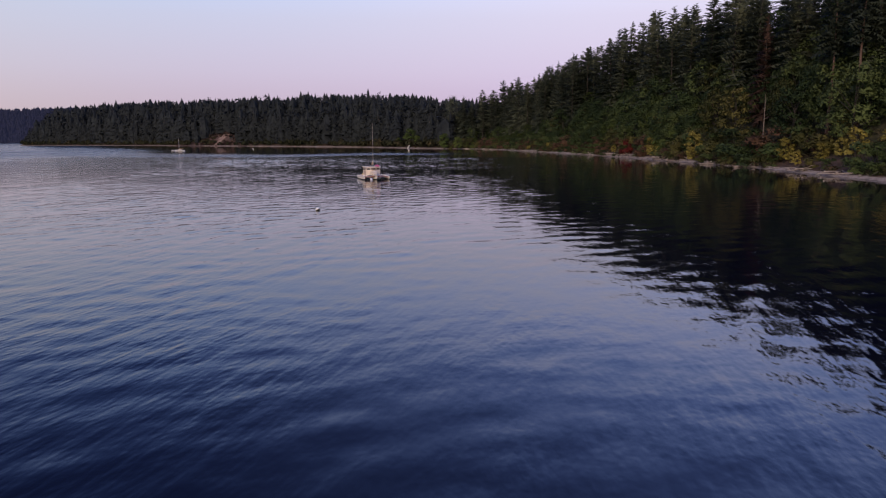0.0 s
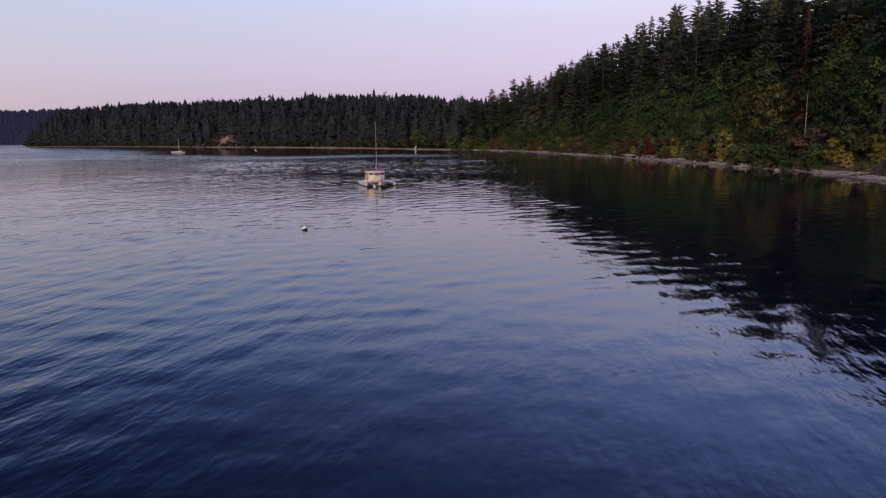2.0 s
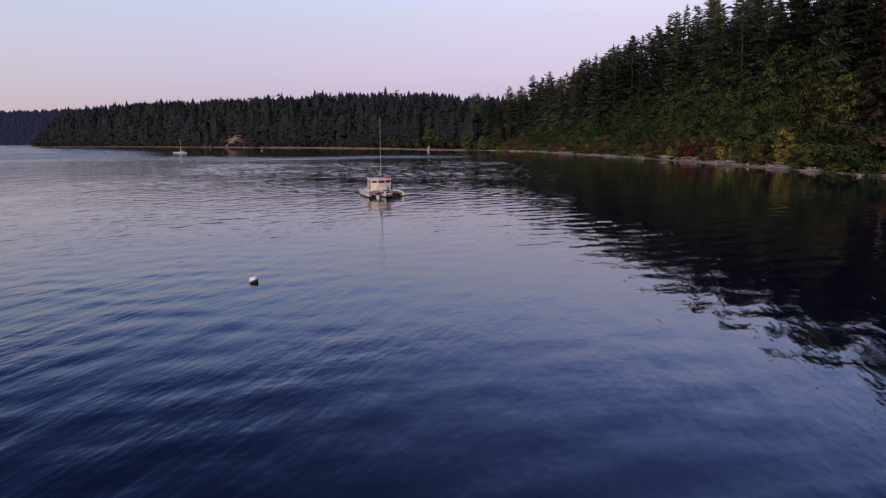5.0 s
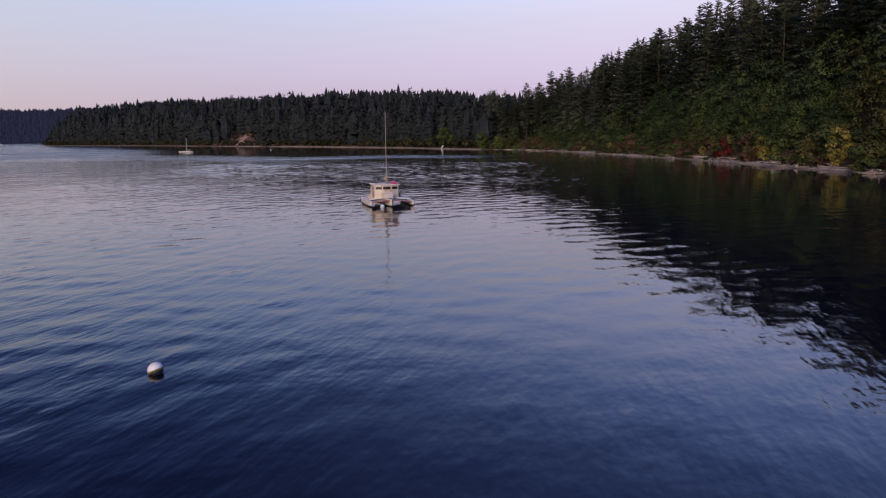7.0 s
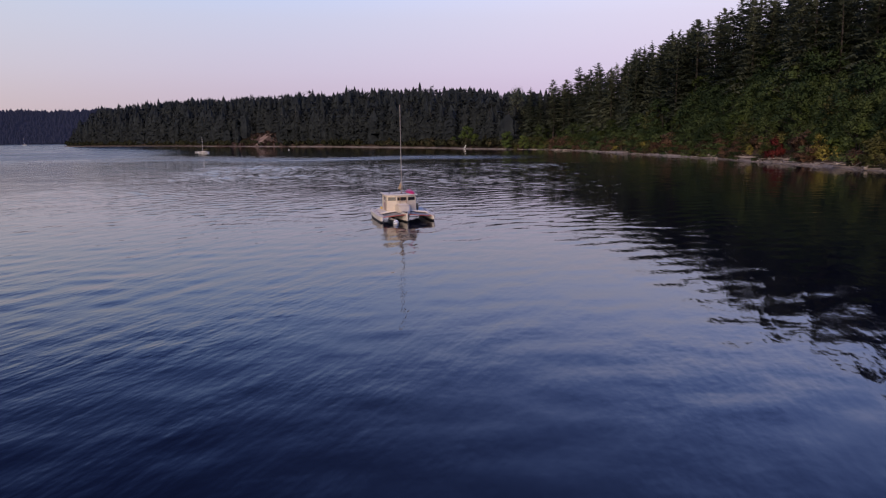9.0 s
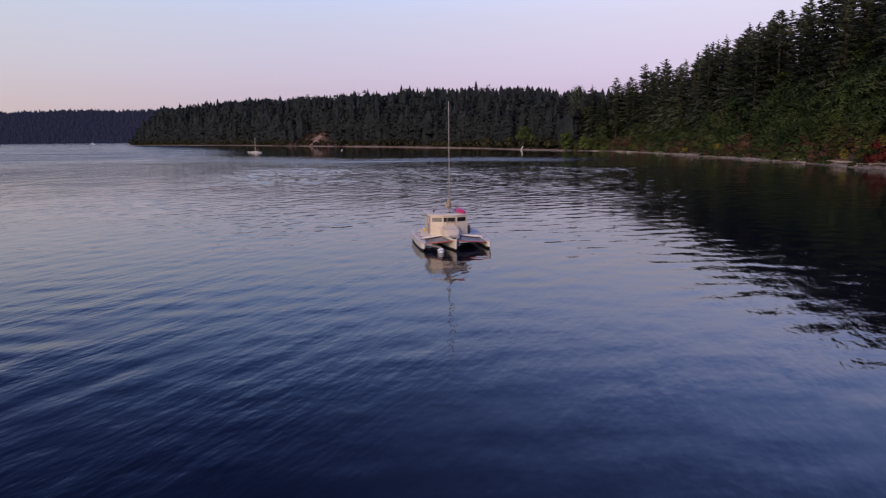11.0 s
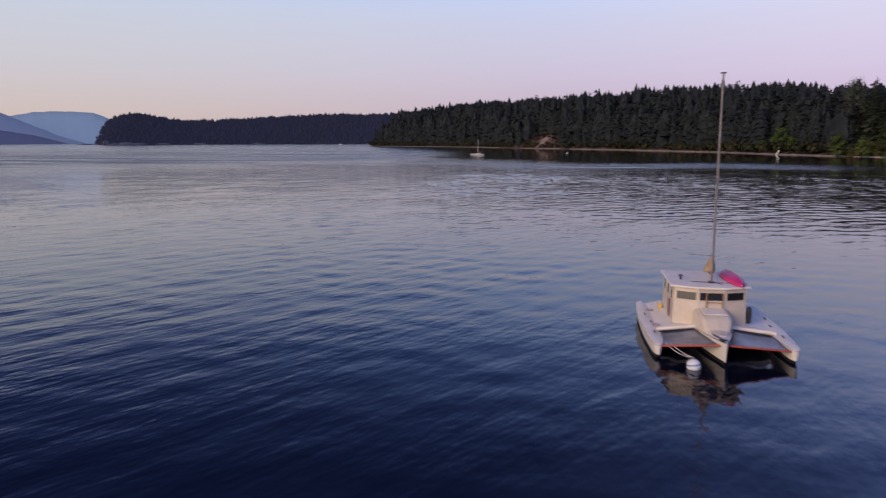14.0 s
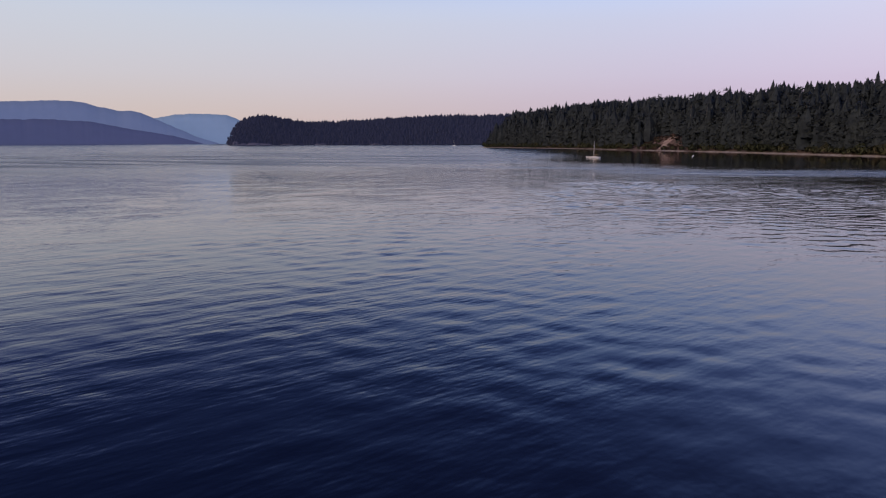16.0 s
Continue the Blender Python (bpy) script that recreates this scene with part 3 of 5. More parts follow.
def tier_arrays(rng, h, spread, tiers=9, spikes=8, tufts=90):
    """A far fir: ragged drooping skirts one above another, up to a pointed leader."""
    soup = Soup()
    for j in range(tiers):
        t = j / tiers
        r = spread * ((1 - t) ** 0.66 * (0.72 + 0.28 * min(1.0, 3 * t)) + 0.03)
        z = h * (0.03 + 0.90 * t)
        top = z + h * (1.9 / tiers if j < tiers - 1 else 0.085)
        a0 = rng.uniform(0, 6.283)
        ring = []
        for k in range(2 * spikes):
            a = a0 + math.pi * k / spikes + rng.normal(0, 0.09)
            q = r * (rng.uniform(0.8, 1.25) if k % 2 == 0 else rng.uniform(0.5, 0.72))
            ring.append((q * math.cos(a), q * math.sin(a), z + (rng.uniform(-0.028, 0.0) if k % 2 == 0 else rng.uniform(0.01, 0.035)) * h))
        pts, away = [], []
        for k in range(2 * spikes):
            p, q = ring[k], ring[(k + 1) % (2 * spikes)]
            pts += [p, q, (rng.normal(0, 0.05 * r), rng.normal(0, 0.05 * r), top)]
            m = np.array([p[0] + q[0], p[1] + q[1], 0])
            away.append(m / (np.linalg.norm(m) + 1e-9) + (0, 0, 0.45))
        soup.tris(pts, np.array(away), 0.5)
    for t in 0.86 * rng.uniform(0, 1, tufts) ** 1.1:
        a = rng.uniform(0, 6.283)
        out = np.array([math.cos(a), math.sin(a), 0.3])
        r = spread * ((1 - t) ** 0.66 * (0.72 + 0.28 * min(1.0, 3 * t)) + 0.03) * rng.uniform(0.7, 1.1)
        c = np.array([r * out[0], r * out[1], h * (0.04 + 0.93 * t)])
        d = rng.normal(size=(3, 3)) * (0.55, 0.55, 0.75)
        k = 0.9 * rng.uniform(0.5, 1.2) * (1 - 0.5 * t)
        soup.tris([c + k * (d[0] + 0.3 * out), c + k * (d[1] - 0.2 * out), c + k * (d[2] - (0, 0, 0.6))], out, 0.75)
    return soup.arrays()


def tuft_arrays(rng, h, spread, tufts, size, rounded=0.0):
    """A far tree: a lumpy core with many small tufts of boughs on it; rounded goes from a fir's spire (0) to a maple's dome (1)."""
    soup = Soup()
    n, rings = 6, 5

    def wide(t):
        cone = (1 - t) ** 0.75 * (0.75 + 0.25 * min(1.0, 4 * t))
        dome = math.sqrt(max(0.0, 1 - (2 * t - 0.85) ** 2 / 1.35)) * (1.0 if t < 0.97 else 0.4)
        return spread * (cone * (1 - rounded) + dome * rounded) + 0.1

    ring = []
    for j in range(rings + 1):
        t = j / rings
        ring.append([(0.46 * wide(t) * rng.uniform(0.75, 1.25) * math.cos(6.283 * i / n), 0.46 * wide(t) * rng.uniform(0.75, 1.25) * math.sin(6.283 * i / n),
                      h * (0.03 + 0.83 * t)) for i in range(n)])
    for p, q in zip(ring, ring[1:]):
        for i in range(n):
            k = (i + 1) % n
            soup.tris([p[i], p[k], q[k], p[i], q[k], q[i]], (math.cos(6.283 * (i + 0.5) / n), math.sin(6.283 * (i + 0.5) / n), 0.2), 0.6)
    lobes = rng.uniform(0.7, 1.3, (6, 7))
    for t in rng.uniform(0, 1, tufts) ** (1.15 - 0.35 * rounded):
        a = rng.uniform(0, 6.283)
        r = wide(t) * lobes[int(t * 5.99), int(a / 6.284 * 7)] * rng.uniform(0.6, 1.05)
        c = np.array([r * math.cos(a), r * math.sin(a), h * (0.02 + 0.95 * t)])
        k = size * rng.uniform(0.5, 1.25) * (1 - 0.5 * t * (1 - rounded))
        out = np.array([math.cos(a), math.sin(a), 0.25])
        d = rng.normal(size=(3, 3)) * 0.75
        soup.tris([c + k * (d[0] + 0.4 * out), c + k * (d[1] - 0.2 * out), c + k * (d[2] - (0, 0, 0.3))], out, 0.8)
    return soup.arrays()


def outward(d, v):
    """Ways out of a crown: part of each clump's own, part of the whole tree's, and a little upward."""
    return d + 0.6 * v / (np.linalg.norm(v, axis=1)[:, None] + 1e-6) + np.array([0, 0, 0.2])


def leaf_crown_arrays(rng, centres, radii, per, size):
    """Clumps of leaves round several centres: small leaves at their outsides, larger sprays within."""
    soup = Soup()
    heart = np.mean(centres, axis=0) - (0, 0, 0.5 * np.ptp(np.asarray(centres)[:, 2]))
    for c, r in zip(centres, radii):
        n = int(per * r ** 1.7)
        d = rng.normal(size=(n, 3))
        d /= np.linalg.norm(d, axis=1)[:, None]
        d[:, 2] = np.where(d[:, 2] < -0.3, -d[:, 2], d[:, 2])
        k1, k2 = rng.uniform(2.5, 5, 2)

        def lump(q):
            return 1 + 0.16 * np.sin(k1 * q[:, 0] + 3 * q[:, 1] + r) + 0.12 * np.sin(k2 * q[:, 2] - 4 * q[:, 1] + 2 * r)

        deep = rng.uniform(size=n) < 0.3
        rad = r * np.where(deep, rng.uniform(0.5, 0.8, n), rng.uniform(0.5, 1.0, n) ** 0.4) * lump(d) * (1 + 0.08 * rng.normal(size=n))
        p = np.asarray(c) + d * rad[:, None] * np.array([1, 1, 0.85])
        s = size * rng.uniform(0.55, 1.35, n) * np.where(deep, 1.9, 1.0)
        t = np.cross(d + 0.5 * rng.normal(size=(n, 3)), rng.normal(size=(n, 3)))
        t /= np.linalg.norm(t, axis=1)[:, None]
        b = np.cross(d + 0.6 * rng.normal(size=(n, 3)), t)
        b /= np.linalg.norm(b, axis=1)[:, None] + 1e-9
        soup.tris(np.stack([p - t * s[:, None], p + b * (s * 0.9)[:, None] + d * (s * 0.2)[:, None], p + t * s[:, None]], 1), outward(0.4 * d, p - heart), 0.94)
    return soup.arrays()


def make_conifer(seed, h, base, spread, whorls, mat=M_FIR, ragged=0.35, droop=0.35, label="", name="fir_tree", bark=M_BARK, sprays=6, blunt=0.0):
    rng = np.random.default_rng(seed)
    ob = empty(name, Matrix(), label or "tall dark green fir standing on the bluff", "tree", "firs on the bluff")
    v, f = trunk_arrays(rng, h, 0.011 * h + 0.06)
    part("trunk", mesh_data("trunk", v, f, bark, True), None, ob)
    v, f, m = conifer_arrays(rng, h, base, spread, whorls, ragged, droop, sprays, blunt)
    part("crown", mesh_data("crown", v, f, mat, normals=m), None, ob)
    return ob


def make_leafy(seed, h, width, mat, label, name="maple_tree", clumps=30, per=38, size=0.225, group="leafy trees on the bluff", bark=M_BARK):
    """A broad-leaved tree: forked trunk, limbs to each clump, and the leaves."""
    rng = np.random.default_rng(seed)
    ob = empty(name, Matrix(), label, "tree", group)
    centres, radii = [], []
    for i in range(clumps):
        t = (i + 0.5) / clumps
        a = i * 2.399 + rng.normal(0, 0.4)
        rr = width * 0.5 * (0.2 + 0.8 * math.sin(math.pi * (0.15 + 0.78 * t))) * rng.uniform(0.55, 1.0)
        centres.append((rr * math.cos(a), rr * math.sin(a), h * (0.12 + 0.80 * t + rng.normal(0, 0.02))))
        radii.append(width * rng.uniform(0.13, 0.24))
    v, f = trunk_arrays(rng, h * 0.8, 0.014 * h + 0.05)
    part("trunk", mesh_data("trunk", v, f, bark, True), None, ob)
    bm = bmesh.new()
    for c in centres[::3]:
        rod(bm, (0, 0, c[2] * 0.6), (c[0], c[1], c[2]), 0.07 + h * 0.003, 0.03, 5)
    part("limb", bm, bark, ob)
    v, f, m = leaf_crown_arrays(rng, centres, radii, per, size)
    part("crown", mesh_data("crown", v, f, mat, normals=m), None, ob)
    return ob


def make_shrub(seed, h, width, mat, label, name="shrub", per=95, size=0.15, group="shrubs above the beach"):
    rng = np.random.default_rng(seed)
    ob = empty(name, Matrix(), label, "shrub", group)
    centres = [(rng.normal(0, width * 0.22), rng.normal(0, width * 0.22), h * rng.uniform(0.08, 0.75)) for _ in range(10)]
    radii = [width * rng.uniform(0.16, 0.28) for _ in centres]
    bm = bmesh.new()
    for c in centres:
        rod(bm, (rng.normal(0, 0.15), rng.normal(0, 0.15), -0.3), c, 0.05, 0.02, 5)
    part("stem", bm, M_BARK, ob)
    v, f, m = leaf_crown_arrays(rng, centres, radii, per, size)
    part("foliage", mesh_data("foliage", v, f, mat, normals=m), None, ob)
    return ob


def place(protos, used, k, x, y, z, turn, scale, sink=0.3):
    """Stands a copy of prototype k at a place; the prototype itself is used first."""
    m = Matrix.Translation((x, y, z - sink)) @ Matrix.Rotation(turn, 4, "Z") @ Matrix.Diagonal((scale[0], scale[0], scale[1], 1))
    if not used[k]:
        used[k] = True
        protos[k].matrix_basis = m
        return protos[k]
    ob = copy_thing(protos[k], Matrix())
    ob.matrix_basis = m
    return ob


def s_of(x, y):
    """Where along the waterline a place lies, and how far inland."""
    i = int(np.argmin(np.hypot(SHORE_P[:, 0] - x, SHORE_P[:, 1] - y)))
    off = np.array((x, y)) - SHORE_P[i, :2]
    return float(SHORE_S[i]), float(off @ SHORE_N[i])


def stand(protos, used, k, x, y, turn, scale, sink=0.3):
    s, d = s_of(x, y)
    return place(protos, used, k, x, y, float(ground_height(s, max(d, 0.5))), turn, scale, sink)


FAR_ALDERS = ((33, 556, 0.95), (38, 547, 0.6), (55, 508, 0.75), (63, 492, 0.6), (24, 572, 0.5))
S_NEAR0 = float(SHORE_S[np.argmin(np.abs(SHORE_P[:, 1] - 112))])
S_NEAR1 = float(SHORE_S[np.argmin(np.abs(SHORE_P[:, 1] - 505))])
S_END = float(SHORE_S[-1])


LONE_FIRS = ((120, 200), (116, 163.5), (118, 155))  # the dead fir, and two with bare reddish trunks


def fir_wood():
    """The firs on the near bluff, each a thing of its own."""
    rng = np.random.default_rng(21)
    firs = [make_conifer(1, 30, 0.10, 6.2, 42, ragged=0.45), make_conifer(2, 30, 0.20, 5.4, 34, ragged=0.65, droop=0.25, blunt=0.5), make_conifer(3, 30, 0.26, 5.6, 27, ragged=0.75, droop=0.2, blunt=1.0),
            make_conifer(4, 30, 0.08, 6.6, 43, ragged=0.5, droop=0.45), make_conifer(5, 30, 0.36, 5.8, 23, ragged=0.8, droop=0.1, blunt=1.0), make_conifer(6, 30, 0.14, 5.6, 40, ragged=0.5),
            make_conifer(7, 30, 0.18, 6.2, 32, ragged=0.7, droop=0.45, blunt=0.7)]
    used = [False] * len(firs)
    spots = []
    tries = 0
    while len(spots) < 168 and tries < 9000:
        tries += 1
        s = rng.uniform(S_NEAR0, S_NEAR1)
        d = 23 + 46 * rng.uniform() ** 1.1
        if any((s - a) ** 2 + (d - b) ** 2 < 5.2 ** 2 for a, b in spots):
            continue
        x, y, z = at_shore(s, d)
        if any(math.hypot(x - a, y - b) < 4 or (0 < (a - x) * 0.54 + (b - y) * 0.84 < 20 and abs((a - x) * 0.84 - (b - y) * 0.54) < 3.5) for a, b in LONE_FIRS):
            continue
        spots.append((s, d))
        cap = float(np.interp(s, SHORE_S, SHORE_P[:, 3]))
        room = cap - z
        h = min(room * rng.uniform(0.68, 1.05), 44)
        h = max(h, 9)
        k = int(rng.integers(len(firs)))
        wide = (h / 30) ** 0.7 * rng.uniform(1.05, 1.5)
        place(firs, used, k, x, y, z, rng.uniform(0, 6.28), (wide, h / 30))
    lo = float(SHORE_S[np.argmin(np.abs(SHORE_P[:, 1] - 365))])
    for i in range(52):
        s = lo + (S_NEAR1 - lo + 10) * (i + rng.uniform()) / 52
        x, y, z = at_shore(s, rng.uniform(16, 27))
        h = min((float(np.interp(s, SHORE_S, SHORE_P[:, 3])) - z) * rng.uniform(0.55, 0.95), 42)
        place(firs, used, int(rng.integers(len(firs))), x, y, z, rng.uniform(0, 6.28), ((h / 30) ** 0.7 * rng.uniform(0.95, 1.3), h / 30))


fir_wood()


def far_wood():
    """The woods along the far shore, too many to count."""
    rng = np.random.default_rng(33)
    kinds_near = [tier_arrays(np.random.default_rng(50 + i), 30, 3.3 + 0.35 * i, 9 + i % 3, 6, 75) for i in range(6)]
    kinds_dome = [tuft_arrays(np.random.default_rng(80 + i), 30, 6.0 + 0.7 * i, 170, 1.15, 0.8) for i in range(4)]
    kinds_far = [tier_arrays(np.random.default_rng(70 + i), 30, 3.5 + 0.35 * i, 8, 6, 45) for i in range(6)]
    bushes = [leaf_crown_arrays(np.random.default_rng(90 + i), [(0, 0, 3), (1.5, 0.5, 2.2), (-1.2, 1.0, 2.4)], [2.0, 1.6, 1.7], 16, 0.7) for i in range(3)]
    trunk = trunk_arrays(np.random.default_rng(3), 30, 0.38, sides=5, steps=3)
    tv = trunk[0]
    tf = np.array([t for a, b, c, d in trunk[1] for t in ((a, b, c), (a, c, d))])
    crown, trunks, shrubs, scrub = Soup(), Soup(), Soup(), Soup()
    alders = [s_of(x, y) for x, y, k in FAR_ALDERS]
    for i in range(2650):
        s = S_NEAR1 - 8 + (S_END - S_NEAR1 + 8) * rng.uniform()
        d = 9 + 72 * rng.uniform() ** 1.3
        if abs(s - SCAR_S) < 36 and d < 29 + rng.uniform(-4, 3):
            continue
        if d < 24 and any(abs(s - a) < 9 for a, b in alders):
            continue
        if abs(s - SCAR_S - 48) < 30 and d < 15 and rng.uniform() < 0.8:
            continue
        x, y, z = at_shore(s, d)
        cap = float(np.interp(s, SHORE_S, SHORE_P[:, 3]))
        end = min(1.0, (S_END - s) / 95 + 0.5) * (0.93 + 0.12 * noise.noise((s / 23.0, d / 30.0, 5.0)))
        h = max((cap - z) * rng.uniform(0.72, 1.05) * end, 7) if d > 24 else max((cap - z) * rng.uniform(0.35, 0.85) * end, 6)
        if rng.uniform() < 0.03:
            h *= 1.1
        v, f, m = (kinds_near if y < 760 else kinds_far)[int(rng.integers(6))]
        if rng.uniform() < (0.55 if d < 30 else 0.36):
            v, f, m = kinds_dome[int(rng.integers(4))]
            h *= 0.8 if d < 30 else 0.9
        w = (h / 30) ** 0.6 * rng.uniform(0.9, 1.95)
        a = rng.uniform(0, 6.28)
        rot = np.array([[math.cos(a), -math.sin(a), 0], [math.sin(a), math.cos(a), 0], [0, 0, 1]])
        sc = np.array([w, w, h / 30])
        crown.add(v, m, sc, rot, (x, y, z - 0.4))
        if d < 15 and rng.uniform() < 0.5:
            trunks.tris(((tv * sc) @ rot.T + (x, y, z - 0.4))[tf].reshape(-1, 3))
    for i in range(230):
        s, d = rng.uniform(10, S_NEAR0), 8 + 75 * rng.uniform()
        x, y, z = at_shore(s, d)
        h = (float(np.interp(s, SHORE_S, SHORE_P[:, 3])) - z) * rng.uniform(0.7, 1.0) * (0.45 if d < 22 else 1.0)
        v, f, m = (kinds_dome[int(rng.integers(4))] if d < 30 else kinds_near[int(rng.integers(6))])
        crown.add(v, m, np.array([1.15, 1.15, h / 30]), np.eye(3), (x, y, z - 0.4))
    for i in range(440):
        s = S_NEAR1 - 8 + (S_END - S_NEAR1 + 8) * rng.uniform()
        d = 1.6 + 12 * rng.uniform() ** 1.6
        if abs(s - SCAR_S) < 42 and rng.uniform() < 0.85:
            continue
        x, y, z = at_shore(s, d)
        v, f, m = bushes[int(rng.integers(3))]
        k = rng.uniform(0.35, 1.5)
        shrubs.add(v, m, np.full(3, k), np.eye(3), (x, y, z - 0.3))
    for i in range(105):
        s, d = SCAR_S + rng.normal(5, 32), 2.5 + 24 * rng.uniform() ** 1.2
        x, y, z = at_shore(s, d)
        v, f, m = bushes[int(rng.integers(3))]
        scrub.add(v, m, np.full(3, rng.uniform(0.25, 0.8)), np.eye(3), (x, y, z - 0.5))
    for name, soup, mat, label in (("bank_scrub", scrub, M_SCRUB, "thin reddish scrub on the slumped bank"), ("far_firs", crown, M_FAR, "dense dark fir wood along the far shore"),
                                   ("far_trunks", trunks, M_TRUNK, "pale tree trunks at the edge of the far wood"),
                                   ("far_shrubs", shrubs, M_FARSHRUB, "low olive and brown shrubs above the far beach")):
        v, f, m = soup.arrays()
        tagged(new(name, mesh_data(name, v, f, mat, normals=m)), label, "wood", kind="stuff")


M_SCRUB = material("reddish_scrub", [(0.030, 0.022, 0.018), (0.060, 0.040, 0.032), (0.11, 0.07, 0.055)], rough=0.9, scale=0.08, fine=0.5, specular=0.15)
M_FARSHRUB = material("far_shrub_leaves", [(0.022, 0.028, 0.016), (0.045, 0.049, 0.024), (0.10, 0.08, 0.044)], rough=0.8, scale=0.04, fine=0.3, specular=0.15)
far_wood()


YELLOW_SPOTS = ((107.5, 218, 1.15), (105, 215, 0.6), (107.5, 254, 0.85), (106, 250, 0.6), (107, 246, 0.5), (107, 166.5, 0.85), (106, 160, 0.5), (107, 152, 0.65),
                (108.5, 147, 0.6), (108, 141.5, 0.9), (110, 133, 0.8), (118, 160, 1.0), (106.5, 292, 0.45))
RED_SPOT = (104.6, 272)
CLEAR_SPOTS = [RED_SPOT] + [(a, b) for a, b, c in YELLOW_SPOTS]


def in_the_way(x, y, gap):
    """Whether a place stands close to, or just before, one of the coloured shrubs."""
    for a, b in CLEAR_SPOTS:
        dx, dy = a - x, b - y
        lone = 1.6 if (a, b) == RED_SPOT else 1.0
        if math.hypot(dx, dy) < gap * lone or (0 < dx * 0.44 + dy * 0.9 < 11 * lone and abs(dx * 0.9 - dy * 0.44) < 2.8 * lone):
            return True
    return False


def leafy_wood():
    """Maples, alders and shrubs on the near bluff."""
    rng = np.random.default_rng(44)
    kinds = [make_leafy(11, 15, 11, M_MAPLE, "broad dark green maple on the slope", clumps=34),
             make_leafy(12, 15, 10, M_MAPLE, "rounded green maple on the slope", clumps=30),
             make_leafy(13, 15, 9.5, M_ALDER, "light green alder on the slope", "alder_tree", clumps=28),
             make_leafy(14, 15, 9, M_OLIVE, "olive green maple turning towards autumn", clumps=26)]
    used = [False] * 4
    spots = []
    tries = 0
    while len(spots) < 205 and tries < 12000:
        tries += 1
        s = rng.uniform(S_NEAR0, S_NEAR1)
        d = 8 + 36 * rng.uniform() ** 1.25
        if any((s - a) ** 2 + (d - b) ** 2 < 4.6 ** 2 for a, b in spots):
            continue
        spots.append((s, d))
        x, y, z = at_shore(s, d)
        if in_the_way(x, y, 4.0):
            continue
        far = y > 400
        h = rng.uniform(6, 11) if d < 13 else rng.uniform(13, 21) + max(0.0, d - 28) * 0.25
        if far:
            h *= 0.72
        k = int(rng.choice(4, p=[0.15, 0.15, 0.10, 0.60] if d < 17 and 120 < y < 225 else [0.46, 0.36, 0.10, 0.08]))
        place(kinds, used, k, x, y, z, rng.uniform(0, 6.28), (h / 15 * rng.uniform(0.85, 1.15), h / 15), 0.5)
    lo, hi = (float(SHORE_S[np.argmin(np.abs(SHORE_P[:, 1] - v))]) for v in (225, 480))
    for i in range(64):
        s, d = lo + (hi - lo) * (i + rng.uniform()) / 64, rng.uniform(7, 19)
        x, y, z = at_shore(s, d)
        if in_the_way(x, y, 4.0):
            continue
        h = rng.uniform(0.8, 1.15) * np.interp(y, [225, 480], [12, 7]) * (1 + 0.03 * (d - 7))
        place(kinds, used, int(rng.choice(4, p=[0.4, 0.3, 0.22, 0.08])), x, y, z, rng.uniform(0, 6.28), (h / 15 * rng.uniform(0.95, 1.25), h / 15), 0.5)
    shrubs = [make_shrub(31, 4, 4.5, M_OLIVE, "olive green shrub at the foot of the bluff"),
              make_shrub(32, 4, 4.5, M_RUST, "rust brown shrub at the foot of the bluff"),
              make_shrub(33, 4, 4.0, M_ALDER, "fresh green shrub at the foot of the bluff"),
              make_shrub(34, 4, 4.2, M_YELLOW, "yellow leaved shrub at the foot of the bluff"),
              make_shrub(35, 4, 5.0, M_MAPLE, "dark green shrub at the foot of the bluff")]
    used = [False] * 5
    for i in range(296):
        row = (0, 1, 0, 2)[i % 4]
        s = S_NEAR0 + (S_NEAR1 - S_NEAR0) * (i + rng.uniform(-0.8, 0.8)) / 296
        d = float(np.interp(s, SHORE_S, BEACH_W)) + (0.4, 3.0, 6.5)[row] + 2.0 * rng.uniform()
        x, y, z = at_shore(s, d)
        if in_the_way(x, y, 2.6):
            continue
        olive = 150 < y < 235
        k = int(rng.choice(5, p=[0.40, 0.22, 0.08, 0.03, 0.27] if olive else [0.20, 0.34, 0.12, 0.01, 0.33]))
        h = rng.uniform(0.75, 1.3) * (0.75, 1.2, 1.6)[row] * (1.15 if y < 270 else 0.9)
        place(shrubs, used, k, x, y, z, rng.uniform(0, 6.28), (h * rng.uniform(1.0, 1.4), h), 0.3)
    soup = Soup()
    for i in range(1500):
        s = rng.uniform(S_NEAR0, S_NEAR1)
        d = float(np.interp(s, SHORE_S, BEACH_W)) + 0.2 + 16 * rng.uniform() ** 1.3
        c = at_shore(s, d) + (0, 0, 0.25)
        if in_the_way(c[0], c[1], 2.0):
            continue
        k = rng.uniform(0.7, 1.5)
        v, f, m = leaf_crown_arrays(rng, [c], [k], 26, 0.24)
        soup.add(v, m, np.ones(3), np.eye(3), np.zeros(3))
    v, f, m = soup.arrays()
    tagged(new("bank_brush", mesh_data("bank_brush", v, f, M_BRUSH, normals=m)), "low brambles and ferns covering the bank", "undergrowth", kind="stuff")
    # Single trees and shrubs with a colour of their own
    red = [make_shrub(41, 4, 4.6, M_RED, "deep red shrub beside the beach logs", "red_shrub")]
    stand(red, [False], 0, *RED_SPOT, 0.4, (1.3, 1.85), 0.1)
    yellow = [make_leafy(42, 8, 5.5, M_YELLOW, "yellow leaved young maple above the beach", "yellow_maple", 20, 75, 0.2)]
    used = [False]
    for x, y, k in YELLOW_SPOTS:
        stand(yellow, used, 0, x, y, x * 1.7, (k, k))
